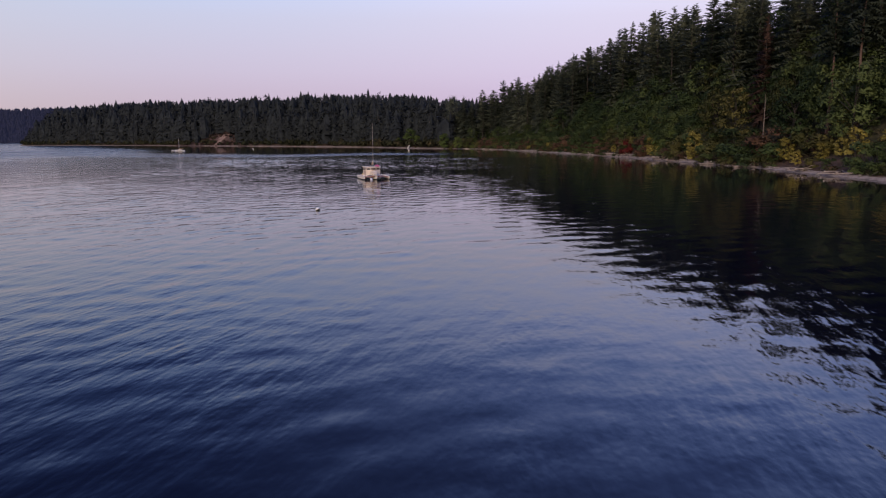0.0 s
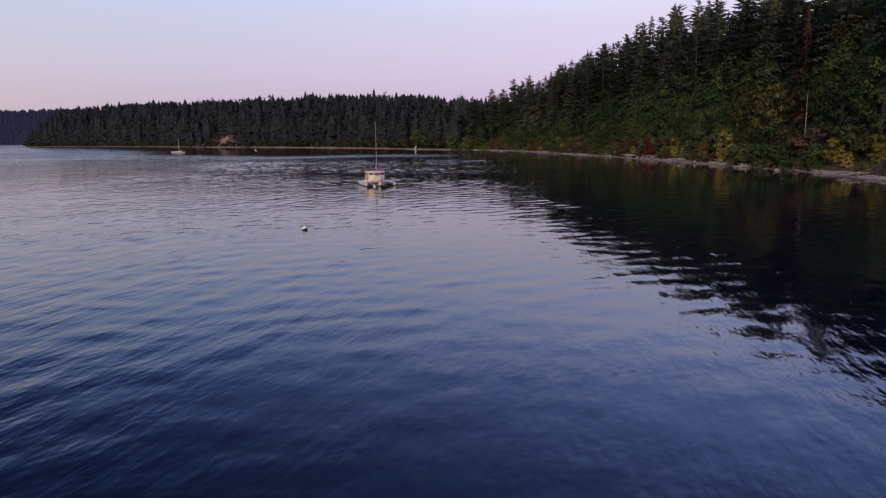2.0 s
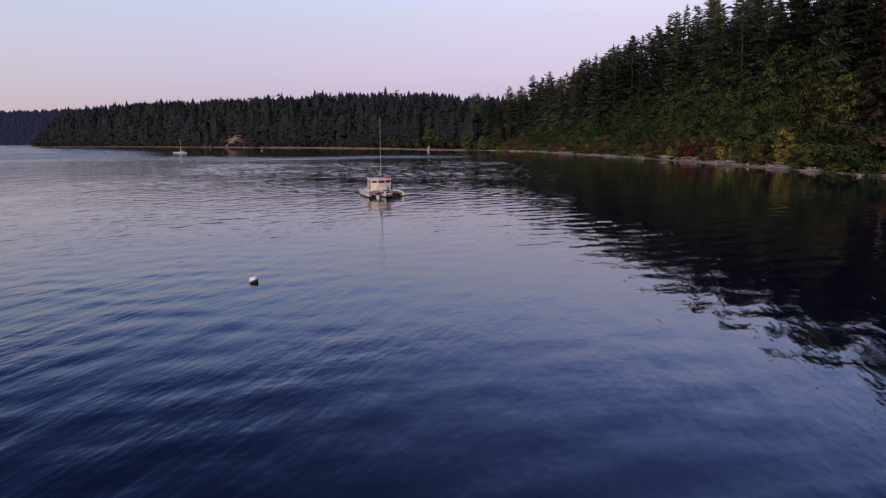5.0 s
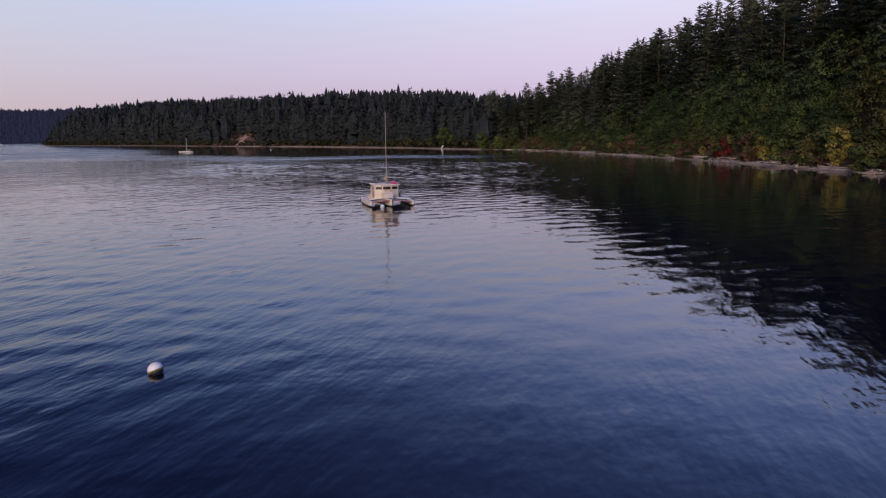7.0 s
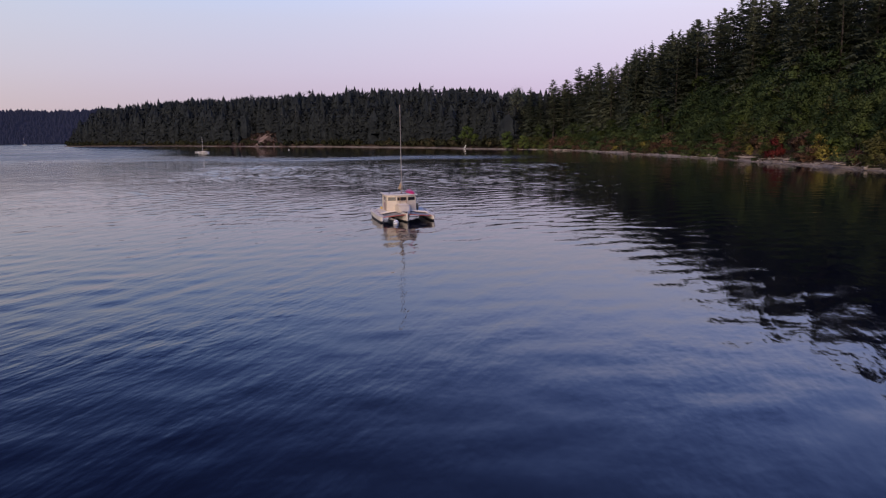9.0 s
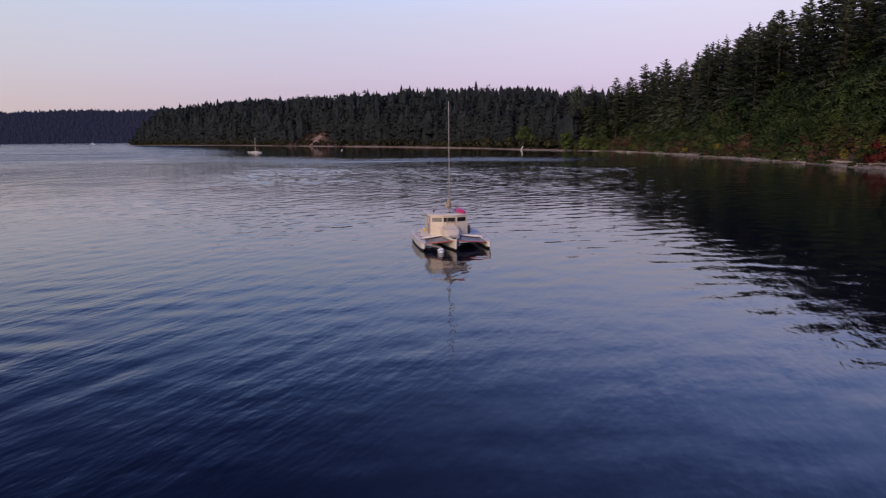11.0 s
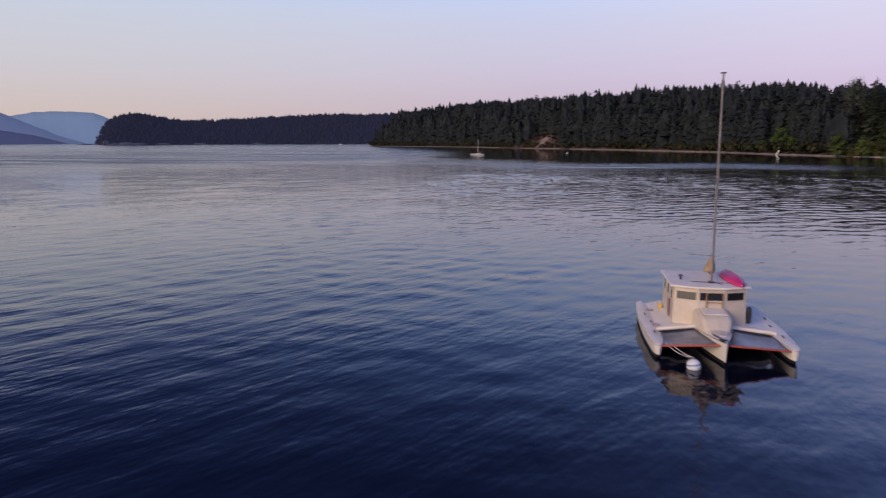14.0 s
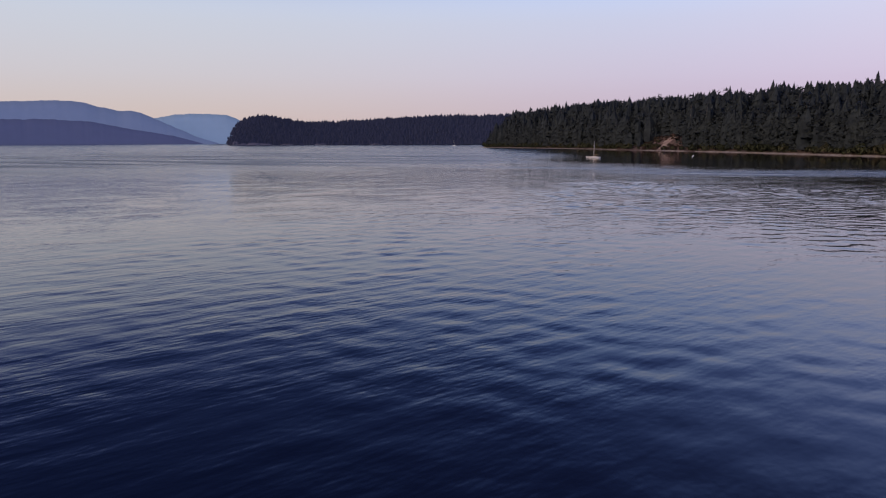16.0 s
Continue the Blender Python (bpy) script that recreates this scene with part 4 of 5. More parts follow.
    alder = make_leafy(48, 15, 11, M_FAR_ALDER, "fresh green alder beside the far beach", "alder_tree", clumps=26, per=40, size=0.34)
    for n, (x, y, k) in enumerate(FAR_ALDERS):
        ob = copy_thing(alder, Matrix()) if n else alder
        s, d = s_of(x, y)
        ob.matrix_basis = Matrix.Translation((x, y, float(ground_height(s, max(d, 0.5))) - 0.4)) @ Matrix.Rotation(x, 4, "Z") @ Matrix.Diagonal((k, k, k, 1))
    thin = [make_leafy(47, 22, 20, M_FIR, "tall maple with a thin rounded crown on the skyline", clumps=34, per=15, size=0.24)]
    stand(thin, [False], 0, 64, 530, 0.5, (0.72, 1.62))
    dead = [make_conifer(43, 30, 0.1, 6.2, 36, M_FIR_DEAD, 0.6, label="dead fir with red-brown needles on the bluff", sprays=5)]
    stand(dead, [False], 0, *LONE_FIRS[0], 0, (1.05, 1.15))
    tall = [make_conifer(44, 30, 0.55, 5.6, 24, ragged=0.5, label="tall fir with a bare reddish trunk on the bluff", bark=M_RED_BARK)]
    used = [False]
    for n, (x, y) in enumerate(LONE_FIRS[1:]):
        stand(tall, used, 0, x, y, n * 2.0, (1.1, 1.38))


leafy_wood()


def make_snag(seed, h):
    """A dead standing trunk with a few broken limbs."""
    rng = np.random.default_rng(seed)
    ob = empty("dead_tree", Matrix(), "bare grey dead tree standing among the shrubs", "tree", "dead trees on the bluff")
    v, f = trunk_arrays(rng, h, 0.13, sides=7)
    part("trunk", mesh_data("trunk", v, f, M_PALE_BARK, True), None, ob)
    for i in range(11):
        bm = bmesh.new()
        z = h * rng.uniform(0.3, 0.95)
        a = rng.uniform(0, 6.28)
        L = rng.uniform(0.4, 1.5) * (1.15 - z / h)
        mid = Vector((0.5 * L * math.cos(a), 0.5 * L * math.sin(a), z + L * rng.uniform(-0.1, 0.35)))
        rod(bm, (0, 0, z), mid, 0.035, 0.025, 5)
        rod(bm, mid, mid + Vector((0.5 * L * math.cos(a + 0.4), 0.5 * L * math.sin(a + 0.4), L * rng.uniform(0.0, 0.5))), 0.025, 0.01, 5)
        part("branch", bm, M_PALE_BARK, ob)
    return ob


snags = [make_snag(61, 13)]
snag_used = [False]
for sx, sy, sk in ((113, 187, 1.3), (111, 300, 0.8), (115, 345, 1.0), (109, 390, 0.9)):
    stand(snags, snag_used, 0, sx, sy, sx, (sk, sk))


def beach_logs():
    """Driftwood on the beach, and stones."""
    rng = np.random.default_rng(71)
    logs = []
    for seed, (L, thick, limbs, lift) in enumerate(((8.0, 0.24, 3, 0.3), (6.5, 0.19, 0, 0.0), (9.5, 0.22, 1, 0.0), (5.0, 0.11, 2, 0.9), (7.0, 0.17, 0, 0.15), (4.0, 0.08, 1, 1.2))):
        r = np.random.default_rng(seed)
        ob = empty("driftwood_log", Matrix(), "bleached driftwood log lying on the pebbles", "log", "driftwood on the beach")
        bm = bmesh.new()
        pts = [Vector((-L / 2 + L * i / 7, r.normal(0, 0.10), lift * (i / 7) ** 1.5 + r.normal(0, 0.04))) for i in range(8)]
        rows = []
        for i, p in enumerate(pts):
            rr = thick * (1.25 if i == 0 else 1.0 - 0.09 * i) * r.uniform(0.9, 1.1)
            rows.append([p + Vector((0, rr * math.cos(a), rr * math.sin(a))) for a in np.linspace(0, 2 * math.pi, 9)[:-1]])
        loft(bm, rows, closed=True)
        part("stem", bm, M_LOG, ob, smooth=True)
        for k in range(limbs):
            bm = bmesh.new()
            if k % 2 == 0:
                a = r.uniform(-0.4, 3.5)
                rod(bm, pts[0], pts[0] + Vector((-r.uniform(0.2, 0.5), 0.6 * math.cos(a), 0.1 + 0.6 * abs(math.sin(a)))), 0.08, 0.03, 6)
                part("root", bm, M_LOG, ob)
            else:
                q = pts[int(r.integers(3, 7))]
                rod(bm, q, q + Vector((r.uniform(0.3, 1.4), r.uniform(-0.8, 0.8), r.uniform(0.4, 1.5))), 0.06, 0.02, 6)
                part("branch", bm, M_LOG, ob)
        logs.append(ob)
    used = [False] * len(logs)
    for i in range(85):
        s = rng.uniform(S_NEAR0, S_NEAR1 - 10)
        d = float(np.interp(s, SHORE_S, BEACH_W)) * rng.uniform(0.45, 1.2)
        x, y, z = at_shore(s, d)
        k = int(rng.integers(len(logs)))
        n = int(np.argmin(np.abs(SHORE_S - s)))
        along = math.atan2(tangent[n, 1], tangent[n, 0]) + (math.pi if rng.uniform() < 0.5 else 0)
        size = rng.uniform(0.6, 1.25)
        place(logs, used, k, x, y, z, along + rng.normal(0, 0.4), (size, size), -0.12 * size)
    for px, py in ((103.5, 238), (105, 222), (104, 268), (103, 196), (99.5, 151), (98, 134), (103.8, 288), (102.5, 312)):
        s, d = s_of(px, py)
        n = int(np.argmin(np.abs(SHORE_S - s)))
        for k in range(7):
            x, y, z = at_shore(s + rng.normal(0, 2.2), max(0.7, d) + rng.normal(0, 0.7))
            size = rng.uniform(0.5, 1.0)
            place(logs, used, int(rng.integers(len(logs))), x, y, z, math.atan2(tangent[n, 1], tangent[n, 0]) + rng.normal(0, 0.9), (size, size), -0.14 - 0.1 * k)
    rocks = []
    for seed in range(3):
        bm = bmesh.new()
        bmesh.ops.create_icosphere(bm, subdivisions=3, radius=0.5)
        for v in bm.verts:
            n1 = noise.noise(v.co * 1.7 + Vector((seed * 5, 0, 0)))
            v.co *= 1 + 0.5 * n1
            v.co.z *= 0.65
        ob = new("beach_rock", bm_data("beach_rock", bm, M_ROCK, True))
        rocks.append(tagged(ob, "grey boulder at the edge of the beach", "rock", "rocks on the beach"))
    used = [False] * 3
    for i in range(46):
        s = rng.uniform(S_NEAR0, S_NEAR1)
        x, y, z = at_shore(s, rng.uniform(0.1, 3.5))
        k = rng.uniform(0.4, 1.3)
        place(rocks, used, int(rng.integers(3)), x, y, z, rng.uniform(0, 6), (k, k), 0.05)


beach_logs()


# ---- distance ----
def from_bearing(deg, r):
    """A place r metres off, deg degrees to the left of +y, from the middle of the bay."""
    return -r * math.sin(radians(deg)) - 2, r * math.cos(radians(deg)) + 110


def headland():
    """The wooded headland beyond the point: a hill with a steep end, its trees, and bare rock at the waterline."""
    spine = [(50.8, 2500, 0), (48.1, 2500, 5), (47.8, 2510, 48), (47.2, 2520, 80), (46.2, 2530, 97), (45.0, 2540, 99), (43.6, 2540, 88), (42.2, 2540, 79),
             (40.0, 2540, 80), (37.5, 2530, 84), (34.0, 2500, 92), (31.0, 2470, 97), (28.0, 2450, 96), (25.0, 2420, 99), (21.0, 2400, 104), (16.0, 2400, 100)]
    deg = np.linspace(50.8, 16, 240)
    b, r, h = np.array(spine)[::-1].T
    R, H = np.interp(deg, b, r), np.interp(deg, b, h)
    for _ in range(2):
        H[1:-1] = 0.25 * H[:-2] + 0.5 * H[1:-1] + 0.25 * H[2:]
    H = np.maximum(H * 1.12 - 13, 0)
    across = np.array([(-260, -4), (-200, 0.0), (-196, 0.05), (-170, 0.22), (-120, 0.52), (-60, 0.82), (0, 1.0), (120, 0.95), (300, 0.6), (500, 0.0)])
    rows = []
    for off, part_h in across:
        row = []
        for i, a in enumerate(deg):
            shrink = min(1.0, H[i] / 40 + 0.12)
            x, y = from_bearing(a, R[i] + off * shrink)
            bump = 7 * noise.noise((x / 90, y / 90, 0)) * (0.1 < part_h < 0.97)
            row.append((x, y, -4 if part_h < 0 else H[i] * part_h + bump))
        rows.append(row)
    P = np.array(rows)
    ny, nx = P.shape[:2]
    idx = np.arange(nx * ny).reshape(ny, nx)
    faces = np.stack([idx[:-1, :-1], idx[1:, :-1], idx[1:, 1:], idx[:-1, 1:]], -1).reshape(-1, 4)
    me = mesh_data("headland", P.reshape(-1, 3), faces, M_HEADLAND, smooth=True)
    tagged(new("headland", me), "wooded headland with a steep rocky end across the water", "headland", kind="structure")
    rng = np.random.default_rng(8)
    soup = Soup()
    kinds = []
    for seed in range(4):
        r2 = np.random.default_rng(seed)
        cone = Soup()
        for z0, z1, w in ((0.0, 0.62, 1.0), (0.38, 1.0, 0.62)):
            for i in range(6):
                a, b2 = 6.283 * i / 6, 6.283 * (i + 1) / 6
                cone.tris([(6.0 * w * math.cos(a), 6.0 * w * math.sin(a), 10 * z0 - r2.uniform(0, 1.5)), (6.0 * w * math.cos(b2), 6.0 * w * math.sin(b2), 10 * z0 - r2.uniform(0, 1.5)),
                           (r2.normal(0, 0.6), r2.normal(0, 0.6), 10 * z1)])
        kinds.append(cone.arrays())
    for _ in range(8500):
        tree = kinds[int(rng.integers(4))]
        i = int(rng.integers(6, nx - 1))
        t = rng.uniform() ** 0.55 * 6
        j = int(t) + 0
        f0 = t - j
        p = P[min(j, ny - 2), i] * (1 - f0) + P[min(j + 1, ny - 1), i] * f0
        if p[2] < 3:
            continue
        k = rng.uniform(0.65, 1.25)
        q = p + (rng.normal(0, 4), rng.normal(0, 4), -1)
        soup.tris((tree[0] * np.array([k, k, k * rng.uniform(0.8, 1.25)]) + q)[tree[1]].reshape(-1, 3))
    v, f, m = soup.arrays()
    tagged(new("hazed_headland_wood", mesh_data("hazed_headland_wood", v, f, M_HEADWOOD)), "dark wood covering the headland, blue with haze", "wood", kind="stuff")


# Blue haze is put into the headland's colours, with a weak glow.
M_HEADLAND = haze_material("hazed_slope", (0.026, 0.027, 0.050), 0.42)
M_HEADWOOD = haze_material("hazed_headland_wood", (0.023, 0.025, 0.046), 0.42)
headland()


def rock_outcrops():
    """Bare pale rock at the foot of the headland."""
    for k, (deg, w, h) in enumerate(((47.55, 22, 12), (47.1, 34, 6), (46.3, 40, 7), (45.4, 46, 5), (43.6, 40, 4), (41.0, 36, 4), (36.5, 40, 4), (31.0, 36, 3))):
        bm = bmesh.new()
        bmesh.ops.create_icosphere(bm, subdivisions=3, radius=0.5)
        for v in bm.verts:
            v.co *= 1 + 0.45 * noise.noise(v.co * 2.3 + Vector((k * 4, 0, 0))) + 0.2 * noise.noise(v.co * 6)
            v.co = Vector((v.co.x * w, v.co.y * w * 0.6, v.co.z * h * 1.6))
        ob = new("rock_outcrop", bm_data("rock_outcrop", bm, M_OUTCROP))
        x, y = from_bearing(deg, 2500 - 178)
        ob.matrix_world = pose(x, y, h * 0.2, 0, 0, deg)
        tagged(ob, "bare grey rock at the foot of the headland", "rock", "rocks on the headland")


# Rock colour with the haze mixed in and a faint glow.
M_OUTCROP = haze_material("hazed_rock", (0.075, 0.07, 0.10), 0.3)
rock_outcrops()


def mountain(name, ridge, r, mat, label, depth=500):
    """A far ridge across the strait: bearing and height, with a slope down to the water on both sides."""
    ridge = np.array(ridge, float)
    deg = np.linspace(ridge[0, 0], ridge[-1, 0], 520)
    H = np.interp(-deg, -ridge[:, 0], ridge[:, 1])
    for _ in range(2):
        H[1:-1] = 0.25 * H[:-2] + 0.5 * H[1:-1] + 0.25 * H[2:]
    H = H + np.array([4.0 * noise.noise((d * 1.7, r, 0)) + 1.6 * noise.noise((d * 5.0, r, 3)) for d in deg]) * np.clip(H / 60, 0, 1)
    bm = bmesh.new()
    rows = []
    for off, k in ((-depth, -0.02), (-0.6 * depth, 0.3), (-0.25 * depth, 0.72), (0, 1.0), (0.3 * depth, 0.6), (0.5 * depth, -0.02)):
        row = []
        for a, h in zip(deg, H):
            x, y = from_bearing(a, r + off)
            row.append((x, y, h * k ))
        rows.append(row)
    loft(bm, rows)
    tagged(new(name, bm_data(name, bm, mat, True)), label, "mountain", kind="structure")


# Blue tones and glow of these ridges are painted haze.
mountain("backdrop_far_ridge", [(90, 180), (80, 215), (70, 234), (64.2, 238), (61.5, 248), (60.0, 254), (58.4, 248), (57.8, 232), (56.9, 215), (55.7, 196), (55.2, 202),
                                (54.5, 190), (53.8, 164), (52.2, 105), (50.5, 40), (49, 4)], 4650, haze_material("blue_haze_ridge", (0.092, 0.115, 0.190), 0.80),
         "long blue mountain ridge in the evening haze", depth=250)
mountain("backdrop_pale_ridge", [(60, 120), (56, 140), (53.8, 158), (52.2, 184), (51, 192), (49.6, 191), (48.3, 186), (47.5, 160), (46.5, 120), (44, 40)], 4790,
         haze_material("pale_haze_ridge", (0.122, 0.165, 0.245), 0.80), "mountain at the end of the strait, pale blue with haze", depth=120)
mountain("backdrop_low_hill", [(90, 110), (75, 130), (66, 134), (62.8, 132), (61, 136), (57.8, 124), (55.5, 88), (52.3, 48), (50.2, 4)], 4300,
         haze_material("dark_haze_hill", (0.050, 0.057, 0.112), 0.80), "low hill by the water, dark blue with haze", depth=200)


# ---- the trimaran ----
def hull_rows(stations, z_lo, z_hi):
    """Hull sides between two heights. A station: y, half width at deck, deck height, keel depth."""
    rows = []
    for y, w, zd, keel in stations:
        def half(z):
            t = max(0.0, min(1.0, (z - keel) / (zd - keel)))
            return w * (0.25 + 0.75 * t ** 0.5) if t > 0 else 0.02
        top = zd if z_hi is None else min(z_hi, zd)
        zs = [z_lo(keel) + (top - z_lo(keel)) * k / 4 for k in range(5)]
        prow = [(-half(z), y - 0.10 * max(0.0, zd - z) * (y > 3), z) for z in zs[::-1]]
        srow = [(half(z), y - 0.10 * max(0.0, zd - z) * (y > 3), z) for z in zs]
        rows.append(prow + srow)
    return rows


def deck_rows(stations, crown=0.04, inset=1.0):
    return [[(w * k * inset, y, zd + 0.012 + crown * (1 - k * k) * min(1, w / 0.3)) for k in (-1, -0.6, 0, 0.6, 1)] for y, w, zd, keel in stations]


def add_hull(boat, name, stations, label, dx=0.0):
    bm = bmesh.new()
    rows = hull_rows(stations, lambda keel: 0.16, None)
    loft(bm, rows)
    for row, flip in ((rows[0], True), (rows[-1], False)):
        bm.faces.new([bm.verts.new(p) for p in (row if flip else row[::-1])])
    hull = part(name, bm, M_HULL, boat, label, smooth=False)
    bm = bmesh.new()
    loft(bm, hull_rows(stations, lambda keel: keel, 0.16))
    part("bottom_paint", bm, M_BOOT, hull, "black antifouling paint along the waterline")
    bm = bmesh.new()
    loft(bm, deck_rows(stations))
    part("deck", bm, M_DECK, hull, "white painted deck", smooth=True)
    hull.location.x = dx
    return hull


def cabin_outline(grow=0.0):
    """The cabin's plan, a three-faced front and straight sides."""
    g = grow
    return [(-1.56 - g, -2.35 - g), (1.56 + g, -2.35 - g), (1.58 + g, 1.02 + g * 0.6), (0.58 + g * 0.3, 1.42 + g), (-0.58 - g * 0.3, 1.42 + g), (-1.58 - g, 1.02 + g * 0.6)]


def wall_window(cabin, a, b, z0, z1, t0, t1, label, divided=False):
    """A framed window on the wall from a to b (plan points), between parts t0 and t1 of its length."""
    a, b = Vector((*a, 0)), Vector((*b, 0))
    along = (b - a).normalized()
    out = Vector((along.y, -along.x, 0))
    if out.dot((a + b) / 2) < 0:
        out = -out
    L = (b - a).length
    mid = a + along * (L * (t0 + t1) / 2) + Vector((0, 0, (z0 + z1) / 2))
    w, h = L * (t1 - t0), z1 - z0
    rot = Matrix((along, out, Vector((0, 0, 1)))).transposed().to_4x4()
    bm = bmesh.new()
    box(bm, mid + out * 0.006, (w, 0.012, h), 0, rot)
    pane = part("window", bm, M_GLASS, cabin, label)
    for k, (ox, oz, sx, sz) in enumerate(((0, h / 2 + 0.02, w + 0.08, 0.04), (0, -h / 2 - 0.02, w + 0.08, 0.04), (-w / 2 - 0.02, 0, 0.04, h), (w / 2 + 0.02, 0, 0.04, h))):
        bm = bmesh.new()
        box(bm, mid + along * ox + Vector((0, 0, oz)) + out * 0.016, (sx, 0.032, sz), 0.006, rot)
        part("window_frame", bm, M_CABIN, pane)
    if divided:
        bm = bmesh.new()
        box(bm, mid - along * 0.2 * w + out * 0.016, (0.05, 0.03, h), 0.005, rot)
        part("mullion", bm, M_WOOD, pane)
    return pane


def trimaran():
    boat = empty("trimaran", pose(-0.40, 147.38, 0, 0, 0, 191.8), "cream trimaran with a boxy pilothouse moored in the bay", "boat")
    main = [(-4.3, 0.72, 0.86, -0.15), (-3.6, 0.86, 0.86, -0.35), (-2.0, 0.95, 0.86, -0.45), (0.0, 0.96, 0.87, -0.48), (1.6, 0.86, 0.88, -0.46), (2.8, 0.62, 0.9, -0.42),
            (3.7, 0.36, 0.92, -0.36), (4.3, 0.15, 0.94, -0.3), (4.62, 0.03, 0.95, -0.2)]
    add_hull(boat, "main_hull", main, "cream main hull with a sharp upright bow")
    ama = [(-3.55, 0.08, 0.70, 0.0), (-3.1, 0.22, 0.67, -0.1), (-2.0, 0.32, 0.65, -0.25), (-0.4, 0.36, 0.64, -0.3), (1.2, 0.36, 0.64, -0.3), (2.5, 0.30, 0.63, -0.25),
           (3.3, 0.26, 0.63, -0.18), (3.7, 0.21, 0.63, -0.08), (3.9, 0.15, 0.61, 0.02), (3.98, 0.07, 0.58, 0.1)]
    for dx in (2.53, -2.84):
        add_hull(boat, "outrigger_hull", ama, "narrow cream outrigger hull with rounded bow", dx)
    for sg in (1, -1):
        bm = bmesh.new()
        loft(bm, [[(sg * 0.7, y, 0.86), (sg * 1.6, y, 0.83), (sg * 2.42 - 0.12, y, 0.665)] for y in (-3.3, -1.5, 0.2, 1.75)])
        r = bmesh.ops.extrude_face_region(bm, geom=bm.faces[:])
        bmesh.ops.translate(bm, verts=[v for v in r["geom"] if isinstance(v, bmesh.types.BMVert)], vec=(0, 0, -0.16))
        part("wing_deck", bm, M_DECK, boat, "white wing deck with scuffs")
        bm = bmesh.new()
        rod(bm, (sg * 0.75, 1.95, 0.93), (sg * 2.5 - 0.12, 1.95, 0.74), 0.085, 0.085, 10)
        part("crossbeam", bm, M_DECK, boat)
        # the slung net between the bows, sagging in the middle
        bm = bmesh.new()
        rows = []
        for j in range(9):
            v = j / 8
            y0, y1 = 2.12, 3.62 + 0.0
            row = []
            for i in range(9):
                u = i / 8
                xi, xo = 0.78 - 0.60 * v, 2.42 + 0.10 * v
                x = xi + (xo - xi) * u
                y = y0 + (4.36 - 0.46 * u - y0) * v
                z = 0.86 - 0.24 * u - 0.07 * v - 0.10 * math.sin(math.pi * u) * math.sin(math.pi * v)
                row.append((sg * x - 0.12 * u, y, z))
            rows.append(row)
        loft(bm, rows)
        r = bmesh.ops.extrude_face_region(bm, geom=bm.faces[:])
        bmesh.ops.translate(bm, verts=[v for v in r["geom"] if isinstance(v, bmesh.types.BMVert)], vec=(0, 0, -0.012))
        net = part("trampoline", bm, M_NET, boat, "grey net trampoline between the bows", smooth=True)
        bm = bmesh.new()
        tube(bm, [(sg * (0.18 + 2.34 * i / 6) - 0.02 * i, 4.38 - 0.46 * i / 6, 0.80 - 0.25 * i / 6) for i in range(7)], 0.042, 8)
        part("edge_tape", bm, M_REDROPE, net, "red front edge of the net")
        # A dark tube stands in for the shaded slot between net and beam.
        bm = bmesh.new()
        tube(bm, [(sg * (0.80 + 1.62 * i / 6), 2.1, 0.875 - 0.22 * i / 6) for i in range(7)], 0.03, 6)
        part("gap_shade", bm, M_DARK, net, "dark strip as shade in the laced gap behind the net")

    # pilothouse
    z0, z1 = 0.80, 2.52
    plan = cabin_outline()
    bm = bmesh.new()
    loft(bm, [[(x * 1.0, y, z0) for x, y in plan], [(x * 0.97, y * 0.985, z1) for x, y in plan]], closed=True)
    cabin = part("pilothouse", bm, M_CABIN, boat, "boxy cream pilothouse with dark windows")
    bm = bmesh.new()
    top = cabin_outline(0.13)
    loft(bm, [[(x, y, 2.52) for x, y in top], [(x * 1.01, y * 1.005, 2.56) for x, y in top], [(x * 0.99, y * 0.99, 2.60) for x, y in top], [(x * 0.6, y * 0.6, 2.64) for x, y in top]], closed=True)
    part("cabin_roof", bm, M_DECK, boat, "flat white cabin roof with overhanging edge")
    up = [(x * 0.98, y * 0.99) for x, y in plan]
    wall_window(cabin, up[2], up[3], 1.98, 2.33, 0.12, 0.92, "dark tinted front window")
    wall_window(cabin, up[3], up[4], 1.98, 2.33, 0.06, 0.94, "dark tinted front window with a wooden mullion", True)
    wall_window(cabin, up[4], up[5], 1.98, 2.33, 0.08, 0.88, "dark tinted front window")
    for i, j in ((1, 2), (5, 0)):
        for a, b in ((0.08, 0.3), (0.38, 0.62), (0.70, 0.92)):
            wall_window(cabin, up[i], up[j], 1.85, 2.33, a, b, "dark tinted side window")
    bm = bmesh.new()
    box(bm, (0, 1.46, 2.44), (1.2, 0.05, 0.05), 0.01)
    part("brow", bm, M_CABIN, cabin)
    # low panels on the front walls
    for x, y, turn in ((1.08, 1.24, -21), (-1.08, 1.24, 21)):
        bm = bmesh.new()
        box(bm, (x, y, 1.32), (0.5, 0.03, 0.72), 0.01, Matrix.Rotation(radians(turn), 4, "Z"))
        part("locker_door", bm, M_CABIN, cabin, "faded cream locker door")

    # raised fore cabin that runs down to the bow
    bm = bmesh.new()
    rows = []
    for y, w, zt in ((1.35, 0.74, 1.62), (2.0, 0.71, 1.58), (2.5, 0.64, 1.52), (2.68, 0.60, 1.44), (3.1, 0.46, 1.06), (3.6, 0.26, 0.98)):
        rows.append([(-w - 0.05, y, 0.87), (-w, y, zt - 0.08), (-w * 0.8, y, zt), (0, y, zt + 0.04), (w * 0.8, y, zt), (w, y, zt - 0.08), (w + 0.05, y, 0.87)])
    loft(bm, rows, closed=True)
